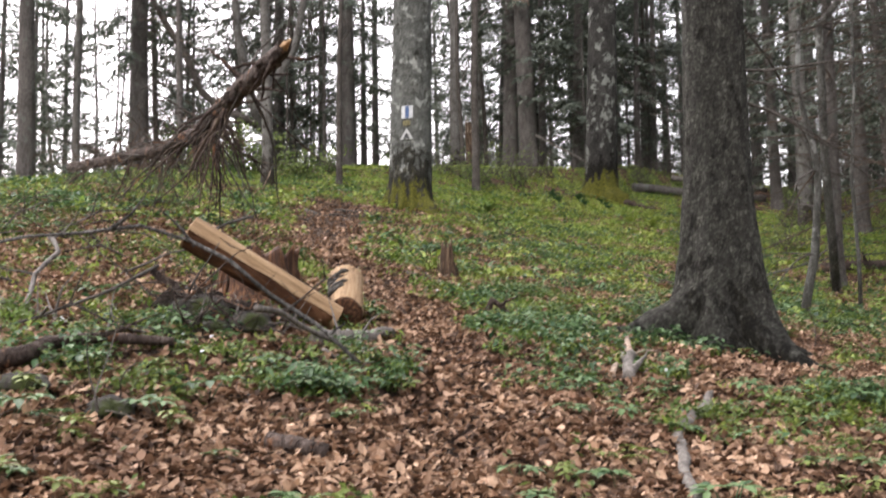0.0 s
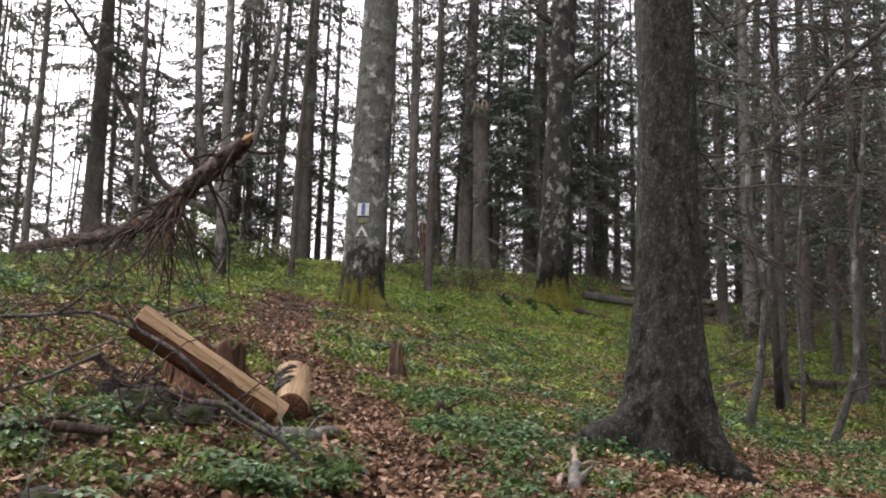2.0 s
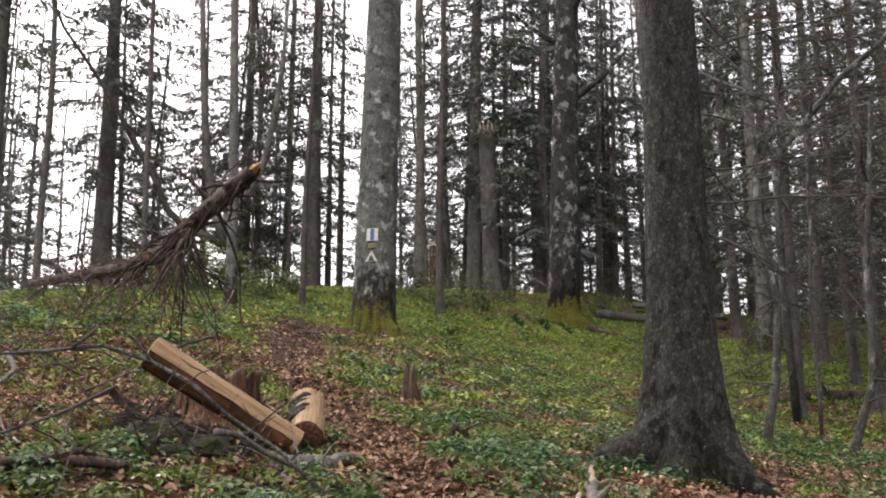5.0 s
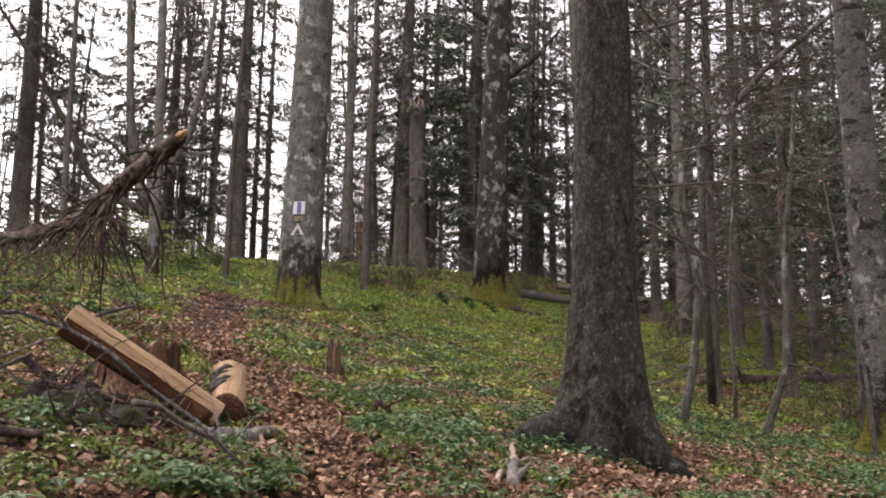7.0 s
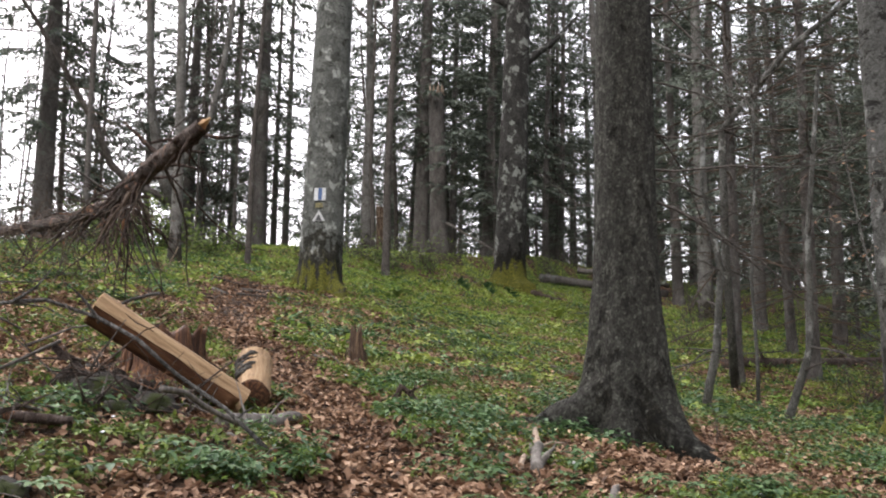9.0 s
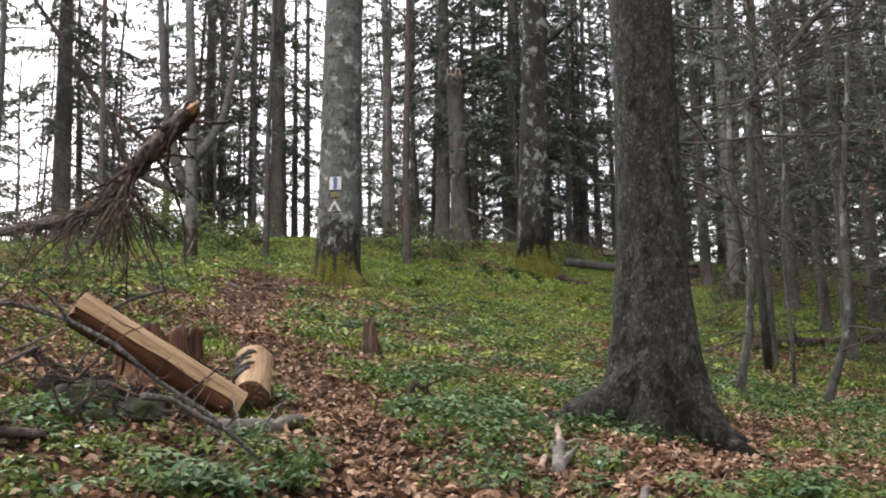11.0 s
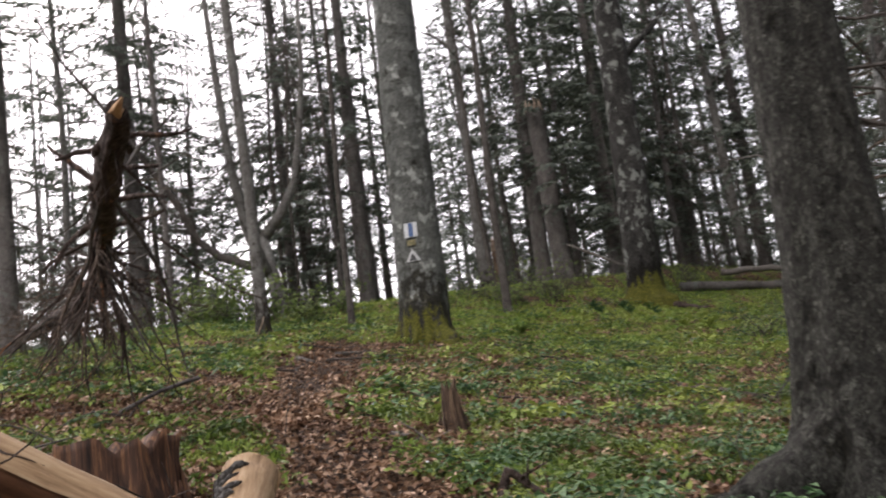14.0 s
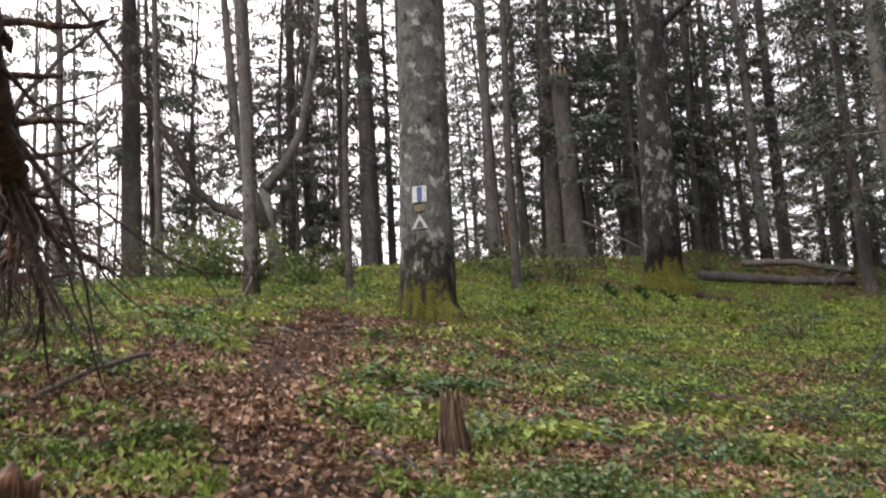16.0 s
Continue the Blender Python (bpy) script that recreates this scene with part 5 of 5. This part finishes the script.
stick([(-3.98, 22.4, None), (-3.75, 22.2, None), (-3.55, 22.05, 5.2)], 0.02, 0.012, M_PALE, "pale stick at the foot of a stem", 49)
stick([(6.9, 37.4, None), (9.2, 38.2, None), (12.1, 39.2, None)], 0.2, 0.15, M_SPRUCE_HAZED, "long grey fallen trunk behind the old beech", 51, name="fallen_log", category="log")
stick([(8.8, 39.8, 7.5), (10.4, 39.6, 7.35), (12.3, 39.5, 6.9)], 0.12, 0.1, M_GREY, "pale fallen trunk lying over another", 53, name="fallen_log", category="log")
stick([(3.59, 38.67, 9.05), (4.4, 38.3, 8.5), (5.3, 37.95, 7.9)], 0.04, 0.03, M_GREY, "thin grey pole leaning against a stem", 55, name="leaning_pole", category="branch")
stick([(5.9, 34.3, None), (6.3, 33.8, None), (6.9, 33.6, None)], 0.12, 0.05, M_DEADBARK, "dark fallen branch beside the old beech", 57, twigs=3)
stick([(8.0, 22.5, None), (10.5, 23.5, None), (14.0, 24.5, None)], 0.14, 0.1, M_DEADBARK, "dark fallen trunk in the shaded wood", 59, name="fallen_log", category="log", twigs=14)
stick([(6.0, 20.5, None), (7.3, 20.2, 2.9), (8.6, 20.3, 3.0)], 0.022, 0.012, M_GREYBARK, "grey dead branch in the shade", 61, twigs=8)
stick([(5.0, 12.6, None), (5.4, 13.0, None), (5.9, 12.4, None)], 0.035, 0.02, M_GREY, "root wood at the bent sapling", 63, twigs=4)
rng1 = random.Random(12)
for k in range(70):
    yy = 3.6 + 15 * rng1.random() ** 1.6
    xx = rng1.uniform(-1, 1) * (0.6 + 0.42 * yy)
    if -0.6 < xx < 0.5 and yy < 8:
        continue
    a, ln = rng1.random() * 6.28, rng1.uniform(0.15, 0.6)
    stick([(xx, yy, None), (xx + ln * 0.5 * math.cos(a), yy + ln * 0.5 * math.sin(a), None), (xx + ln * math.cos(a + 0.3), yy + ln * math.sin(a + 0.3), None)], rng1.uniform(0.005, 0.012), 0.004, rng1.choice((M_TWIG, M_GREY, M_GREY, M_DEADBARK)), "thin dry twig on the forest floor", 700 + k, name="twig", twigs=rng1.choice((0, 1, 2)), category="twig")
for k in range(44):
    # tangle of dead twigs below the log and by the fallen top
    xx, yy = (rng1.uniform(-1.9, -0.7), rng1.uniform(6.3, 7.3)) if k < 14 else ((rng1.uniform(-4.2, -2.4), rng1.uniform(7.0, 11.0)) if k < 26 else (rng1.uniform(-5.6, -3.3), rng1.uniform(9.0, 13.0)))
    zz = float(floor_z(xx, yy))
    a, ln = rng1.random() * 6.28, rng1.uniform(0.4, 0.9)
    stick([(xx, yy, None), (xx + ln * 0.5 * math.cos(a), yy + ln * 0.4 * math.sin(a), zz + rng1.uniform(0.05, 0.22)), (xx + ln * math.cos(a), yy + ln * 0.8 * math.sin(a), zz + rng1.uniform(0.0, 0.4))], 0.012, 0.004, rng1.choice((M_TWIG, M_TWIG, M_DEADBARK)), "dead branch in a tangle of brushwood", 800 + k, twigs=4)


for k in range(26):
    # dark thin branches lying in the meadow
    xx, yy = rng1.uniform(-3.5, 5.5), rng1.uniform(11.5, 24)
    a, ln = rng1.gauss(0, 0.5), rng1.uniform(0.5, 1.3)
    stick([(qx, qy, float(floor_z(qx, qy)) + 0.07) for qx, qy in ((xx, yy), (xx + ln * 0.5 * math.cos(a), yy + ln * 0.5 * math.sin(a)), (xx + ln * math.cos(a + 0.25), yy + ln * math.sin(a + 0.25)))], rng1.uniform(0.012, 0.02), 0.006, M_TWIG, "dark dry branch lying in the herbs", 1200 + k, twigs=2)


def stone(x, y, r, seed, label):
    bm = bmesh.new()
    bmesh.ops.create_icosphere(bm, subdivisions=3, radius=r)
    for v in bm.verts:
        n = noise.noise(v.co * (1.6 / r) + Vector((seed, 0, 0)))
        v.co *= 1 + 0.3 * n
        v.co.z *= 0.55
    ob = part("stone", bm, M_STONE, None, label)
    ob.location = (x, y, float(floor_z(x, y)) + r * 0.2)
    tagged(ob, label, "stone")


stone(-1.46, 4.65, 0.11, 1, "dark mossy stone half sunk in leaves")
stone(-1.92, 4.85, 0.12, 2, "mossy brown stone half sunk in leaves")
stone(-1.42, 6.62, 0.1, 5, "dark grey stone below the log")
stone(-1.25, 6.85, 0.16, 6, "dark earth-covered stone under the log")
stone(-1.6, 6.95, 0.2, 7, "dark earth-covered stone under the log")


# thin dry stalks of last year standing in the grass
for k in range(16):
    xx, yy = rng1.uniform(1.2, 3.4), rng1.uniform(9.3, 12.5)
    if k > 9:
        xx, yy = rng1.uniform(-2.6, 2.8), rng1.uniform(10.5, 16)
    zz = float(floor_z(xx, yy))
    stick([(xx, yy, zz - 0.02), (xx + rng1.gauss(0, 0.03), yy, zz + 0.2), (xx + rng1.gauss(0, 0.07), yy + rng1.gauss(0, 0.05), zz + rng1.uniform(0.3, 0.55))], 0.005, 0.0025, M_TWIG, "thin dry brown stalk standing in the grass", 900 + k, name="dry_stalk", twigs=3, category="stalk")


# ---- herbs that stand out singly ----
def herb_template(seed, h, leaflets, size, mat):
    rng = random.Random(seed)
    t = thing("woodland_herb", 0, -60, 0, "fresh green woodland herb with divided leaves", "plant", "herbs beside the trail")
    for _ in range(rng.randint(4, 6)):
        lf = bmesh.new()
        a = rng.random() * 6.28
        w = wander(rng, (0, 0, -0.02), (math.cos(a) * 0.7, math.sin(a) * 0.7, 1), h * rng.uniform(0.7, 1.15), 4, 0.1)
        tube(lf, w, taper(0.003, 0.002, 5), 3, cap=False)
        tip = w[-1]
        for k in range(leaflets):
            b = a + (k - (leaflets - 1) / 2) * (4.2 / leaflets) + rng.gauss(0, 0.1)
            ln = size * rng.uniform(0.8, 1.2)
            d = Vector((math.cos(b), math.sin(b), rng.uniform(-0.25, 0.15)))
            e = d.cross(Vector((0, 0, 1))).normalized() * ln * 0.2
            up = Vector((0, 0, ln * 0.06))
            m1, m2, end = tip + d * ln * 0.35, tip + d * ln * 0.7 - up * 0.5, tip + d * ln - up * 2
            v = [lf.verts.new(p) for p in (tip, m1 + e + up, m2 + e * 0.9 + up, end, m2 - e * 0.9 + up, m1 - e + up, m1, m2)]
            for f in ((0, 6, 1), (1, 6, 7, 2), (2, 7, 3), (0, 5, 6), (5, 4, 7, 6), (4, 3, 7)):
                lf.faces.new([v[i] for i in f])
        part("leaf", lf, mat, t)
    return t


HERBS = [herb_template(1, 0.12, 5, 0.065, M_HERB_DARK), herb_template(2, 0.09, 3, 0.055, M_HERB), herb_template(3, 0.15, 5, 0.08, M_HERB_DARK), herb_template(4, 0.11, 5, 0.06, M_HERB)]
rng2 = random.Random(21)
made = 0
while made < 290:
    yy = 3.5 + 7.5 * rng2.random() ** 1.3
    xx = rng2.uniform(-1, 1) * (0.5 + 0.43 * yy) + 0.05 * yy
    if rng2.random() > max(float(cover(xx, yy)) * 1.3 - 0.2, 0.22) or float(trail(xx, yy)) > 0.15 or math.hypot(xx - 2.24, yy - 8.75) < 0.6 or (-2.3 < xx < -1.4 and 0.1 < 5.4 + (xx + 2.1) * 0.9 - yy + 0.25 < 0.55):
        continue
    base = HERBS[made % 4]
    k = rng2.uniform(0.7, 1.35)
    m = pose(xx, yy, float(floor_z(xx, yy)), rng2.gauss(0, 6), rng2.gauss(0, 6), rng2.random() * 360) @ Matrix.Diagonal((k, k, k, 1))
    if made < 4:
        base.matrix_basis = m
    else:
        copy_thing(base, m @ Matrix.Diagonal((1 / base.scale[0], 1 / base.scale[0], 1 / base.scale[0], 1)))
    made += 1


def broad_plant(x, y, h, n, mat, seed, label):
    """A clump of long, broad, arching leaves."""
    t = thing("broad_leaved_plant", x, y, float(floor_z(x, y)), label, "plant", "broad-leaved plants in the meadow")
    rng = random.Random(seed)
    for i in range(n):
        a = i * 2.4 + rng.gauss(0, 0.3)
        out = Vector((math.cos(a), math.sin(a), 0))
        side = Vector((-math.sin(a), math.cos(a), 0))
        bm = bmesh.new()
        rows = []
        for j in range(6):
            u = j / 5
            c = out * (h * 0.7 * u**1.3) + Vector((0, 0, h * (u - 0.35 * u * u * rng.uniform(0.7, 1.5))))
            w = h * 0.17 * math.sin(math.pi * (0.12 + 0.86 * u))
            rows.append([bm.verts.new(c - side * w + Vector((0, 0, w * 0.5))), bm.verts.new(c), bm.verts.new(c + side * w + Vector((0, 0, w * 0.5)))])
        for p, q in zip(rows, rows[1:]):
            for k in range(2):
                bm.faces.new((p[k], p[k + 1], q[k + 1], q[k]))
        part("leaf", bm, mat, t)


for k, (xx, yy, hh) in enumerate(((5.8, 28.9, 0.4), (6.3, 28.4, 0.32), (5.3, 29.3, 0.34), (1.2, 26.4, 0.36), (1.0, 26.0, 0.26), (7.2, 27.6, 0.3))):
    broad_plant(xx, yy, hh, 9, M_GRASS if k < 3 else M_HERB, 60 + k, "clump of broad upright bright green leaves")
for k in range(16):
    broad_plant(4.4 + 0.9 * math.sin(k * 2.1), 33.0 + 0.8 * math.cos(k * 1.7), 0.22 + 0.02 * (k % 4), 8, M_HERB_DARK, 80 + k, "dark green leafy herb clump below the old beech")
for k in range(22):
    xx, yy = rng2.uniform(-3.5, 4.5), rng2.uniform(9.5, 20)
    if float(trail(xx, yy)) > 0.1:
        continue
    broad_plant(xx, yy, rng2.uniform(0.09, 0.17), 7, (M_HERB, M_HERB_DARK, M_GRASS)[k % 3], 120 + k, "small leafy green herb clump in the grass")


# ---- leaves and small green on the floor ----
def scatter(count, seed, dens, y0, y1):
    """Places on the slope ahead, thinner with distance, kept by a density field."""
    rng = np.random.default_rng(seed)
    xs, ys, got = [], [], 0
    while got < count:
        u = rng.random(count * 2)
        y = y0 * (y1 / y0) ** u
        x = rng.uniform(-1, 1, count * 2) * (1.2 + 0.5 * y) * (1 + 0.35 * rng.random(count * 2) ** 3) + 0.08 * y
        y = y * (1 + 0.07 * rng.normal(0, 1, count * 2))
        keep = (rng.random(count * 2) < dens(x, y)) & (np.hypot(x - 2.24, y - 8.75) > 0.42)
        xs.append(x[keep])
        ys.append(y[keep])
        got += keep.sum()
    return np.concatenate(xs)[:count], np.concatenate(ys)[:count], rng


def leaves(name, mat, x, y, rng, size, stand, lift, label, category, aspect=0.5, fold=0.25, grow=0.0, oval=False):
    """One sheet of many small folded leaves."""
    n = len(x)
    z = floor_z(x, y) + lift * rng.random(n)
    s = size * rng.uniform(0.55, 1.35, n) * (1 + grow * y)
    a = rng.uniform(0, 2 * np.pi, n)
    tilt = rng.normal(stand, 0.35, n)
    roll = rng.normal(0, 0.5, n)
    d = np.stack([np.cos(a) * np.cos(tilt), np.sin(a) * np.cos(tilt), np.sin(tilt)], -1)
    w = np.stack([-np.sin(a) * np.cos(roll), np.cos(a) * np.cos(roll), np.sin(roll)], -1)
    up = np.cross(d, w)
    p = np.stack([x, y, z], -1)
    half = (s * 0.5)[:, None]
    wide, rise = w * half * aspect, up * half * fold
    if oval:
        curl = up * (half[:, 0] * rng.normal(0.0, 0.3, n))[:, None]
        outline = [p - d * half + curl, p - d * half * 0.45 + wide * 0.85 + rise, p + d * half * 0.3 + wide * 0.95 + rise, p + d * half - curl, p + d * half * 0.3 - wide * 0.95 + rise, p - d * half * 0.45 - wide * 0.85 + rise]
        fan = [0, 1, 2, 0, 2, 3, 0, 3, 4, 0, 4, 5]
    else:
        outline = [p - d * half, p + wide + rise, p + d * half, p - wide + rise]
        fan = [0, 1, 2, 0, 2, 3]
    low = np.minimum.reduce([v[:, 2] for v in outline])
    verts = np.stack(outline, 1)
    verts[:, :, 2] += np.maximum(floor_z(x, y) + 0.003 - low, 0)[:, None]
    tris = (np.arange(n)[:, None] * len(outline) + np.array(fan)).reshape(-1, 3)
    me = mesh_from(name, verts.reshape(-1, 3), tris.tolist(), mat)
    tagged(new(name, me), label, category, kind="stuff")


def patchy(x, y, seed, lo, hi):
    return np.clip((ripple(x, y, 1.9, seed) - lo) / (hi - lo), 0, 1)


def soil_core(x, y):
    """Where feet have worn the trail down to dark soil."""
    d = near_line(x, y, TRAIL[6:10])
    return np.clip(1.3 - d / 0.22, 0, 1) * np.clip((ripple(x, y, 3.0, 15) + 0.6), 0, 1)


x, y, rng = scatter(120000, 1, lambda x, y: np.clip(1.0 - 0.9 * cover(x, y), 0.08, 1) * (1 - 0.95 * soil_core(x, y)) * (1 - 0.6 * np.exp(-((x + 1.5) ** 2 / 0.8 + (y - 5.9) ** 2 / 1.5))), 2.6, 32)
leaves("leaf_litter", M_LITTER, x, y, rng, 0.056, 0.1, 0.03, "dry copper-brown fallen beech leaves on the ground", "leaves", 0.58, 0.22, 0.0, True)
x, y, rng = scatter(58000, 11, lambda x, y: np.clip(0.1 + 1.2 * patchy(x, y, 21, 0.15, 0.6), 0, 1) * (y > 7), 7.0, 28)
leaves("scattered_leaves", M_LITTER, x, y, rng, 0.055, 0.15, 0.1, "dry brown beech leaves caught among the herbs", "leaves", 0.6, 0.3)
rng = np.random.default_rng(31)
x, y = rng.normal(0, 5.0, 34000), rng.normal(-0.5, 2.6, 34000)
leaves("leaf_litter_behind", M_LITTER, x, y, rng, 0.07, 0.1, 0.03, "dry copper-brown fallen beech leaves on the trail", "leaves", 0.6, 0.3)
def clumps(name, mat, x, y, rng, per, size, spread, label):
    """Many low plants, each a rosette of leaves round one root."""
    n = len(x)
    k = rng.uniform(0.6, 1.4, n).repeat(per)
    a = rng.uniform(0, 2 * np.pi, n * per)
    out = spread * k * np.sqrt(rng.random(n * per))
    cx, cy = x.repeat(per), y.repeat(per)
    h = (0.03 + 0.1 * rng.random(n * per)) * k
    s = size * k * rng.uniform(0.7, 1.2, n * per)
    p = np.stack([cx + out * np.cos(a), cy + out * np.sin(a), floor_z(cx, cy) + h], -1)
    tilt = rng.normal(0.05, 0.3, n * per)
    d = np.stack([np.cos(a) * np.cos(tilt), np.sin(a) * np.cos(tilt), np.sin(tilt)], -1)
    w = np.stack([-np.sin(a), np.cos(a), rng.normal(0, 0.3, n * per)], -1)
    drop = np.array([0, 0, 1.0]) * (s * 0.25)[:, None]
    s = s[:, None]
    verts = np.stack([p, p + d * s * 0.45 + w * s * 0.26, p + d * s - drop, p + d * s * 0.45 - w * s * 0.26], 1)
    i = np.arange(n * per)[:, None] * 4
    tris = np.concatenate([i + [0, 1, 2], i + [0, 2, 3]], 1).reshape(-1, 3)
    tagged(new(name, mesh_from(name, verts.reshape(-1, 3), tris.tolist(), mat)), label, "plants", kind="stuff")


x, y, rng = scatter(5000, 7, lambda x, y: np.clip(cover(x, y) * 1.6 - 0.3, 0, 1) * patchy(x, y, 9, -0.1, 0.5) * (y > 5), 5.0, 24)
clumps("herb_rosettes", M_HERB_DARK, x, y, rng, 9, 0.052, 0.06, "dark green low herb rosettes in the grass")
x, y, rng = scatter(9000, 8, lambda x, y: np.clip(cover(x, y) * 1.6 - 0.3, 0, 1) * patchy(x, y, 12, -0.3, 0.4) * np.clip((y - 8) / 3, 0, 1), 8.0, 30)
clumps("bright_rosettes", M_HERB, x, y, rng, 8, 0.046, 0.06, "fresh green low herbs in the grass")
x, y, rng = scatter(3200, 41, lambda x, y: np.clip(cover(x, y) * 1.6 - 0.3, 0, 1) * patchy(x, y, 17, 0.0, 0.5) * (y > 12), 12.0, 34)
clumps("dark_herb_clumps", M_HERB_DARK, x, y, rng, 10, 0.09, 0.13, "dark green leafy clumps in the meadow")
x, y, rng = scatter(3200, 42, lambda x, y: np.clip(cover(x, y) * 1.6 - 0.3, 0, 1) * patchy(x, y, 19, 0.0, 0.5) * (y > 12), 12.0, 34)
clumps("bright_herb_clumps", M_GRASS, x, y, rng, 10, 0.095, 0.13, "bright green leafy clumps in the meadow")
x, y, rng = scatter(24000, 43, lambda x, y: patchy(x, y, 23, 0.25, 0.55) * (y > 11), 11.0, 32)
leaves("meadow_litter", M_LITTER, x, y, rng, 0.085, 0.15, 0.09, "dry brown leaves lying in patches in the meadow", "leaves", 0.6, 0.3)
x, y, rng = scatter(36000, 2, lambda x, y: np.clip(cover(x, y) * 1.5 - 0.3, 0, 1) * np.clip((13 - y) / 4, 0.1, 1), 3.0, 20)
leaves("herb_patch", M_HERB, x, y, rng, 0.045, 0.3, 0.09, "low fresh green woodland herbs", "plants", 0.5, 0.15)
x, y, rng = scatter(130000, 3, lambda x, y: np.clip(cover(x, y) * 1.5 - 0.25, 0, 1) * np.clip((y - 5) / 5, 0, 1), 5.0, 40)
leaves("meadow_cover", M_GRASS, x, y, rng, 0.06, 0.6, 0.06, "short fresh yellow-green herbs and grass", "plants", 0.4, 0.15, 0.02)
x, y, rng = scatter(900, 5, lambda x, y: np.clip(cover(x, y) - 0.2, 0, 1), 4.5, 26)
leaves("white_blossom", M_WHITE, x, y, rng, 0.03, 0.2, 0.1, "tiny white spring blossoms among the herbs", "flowers", 0.9, 0.1)

x, y, rng = scatter(42000, 61, lambda x, y: np.clip(cover(x, y) * 1.4 - 0.2, 0, 1) * np.clip((y - 14) / 8, 0, 1) * (0.25 + 0.75 * patchy(x, y, 27, -0.3, 0.4)), 14.0, 38)
leaves("crest_grass", M_CREST, x, y, rng, 0.075, 0.6, 0.07, "fresh bright yellow-green grass and herbs near the crest", "plants", 0.35, 0.15, 0.015)
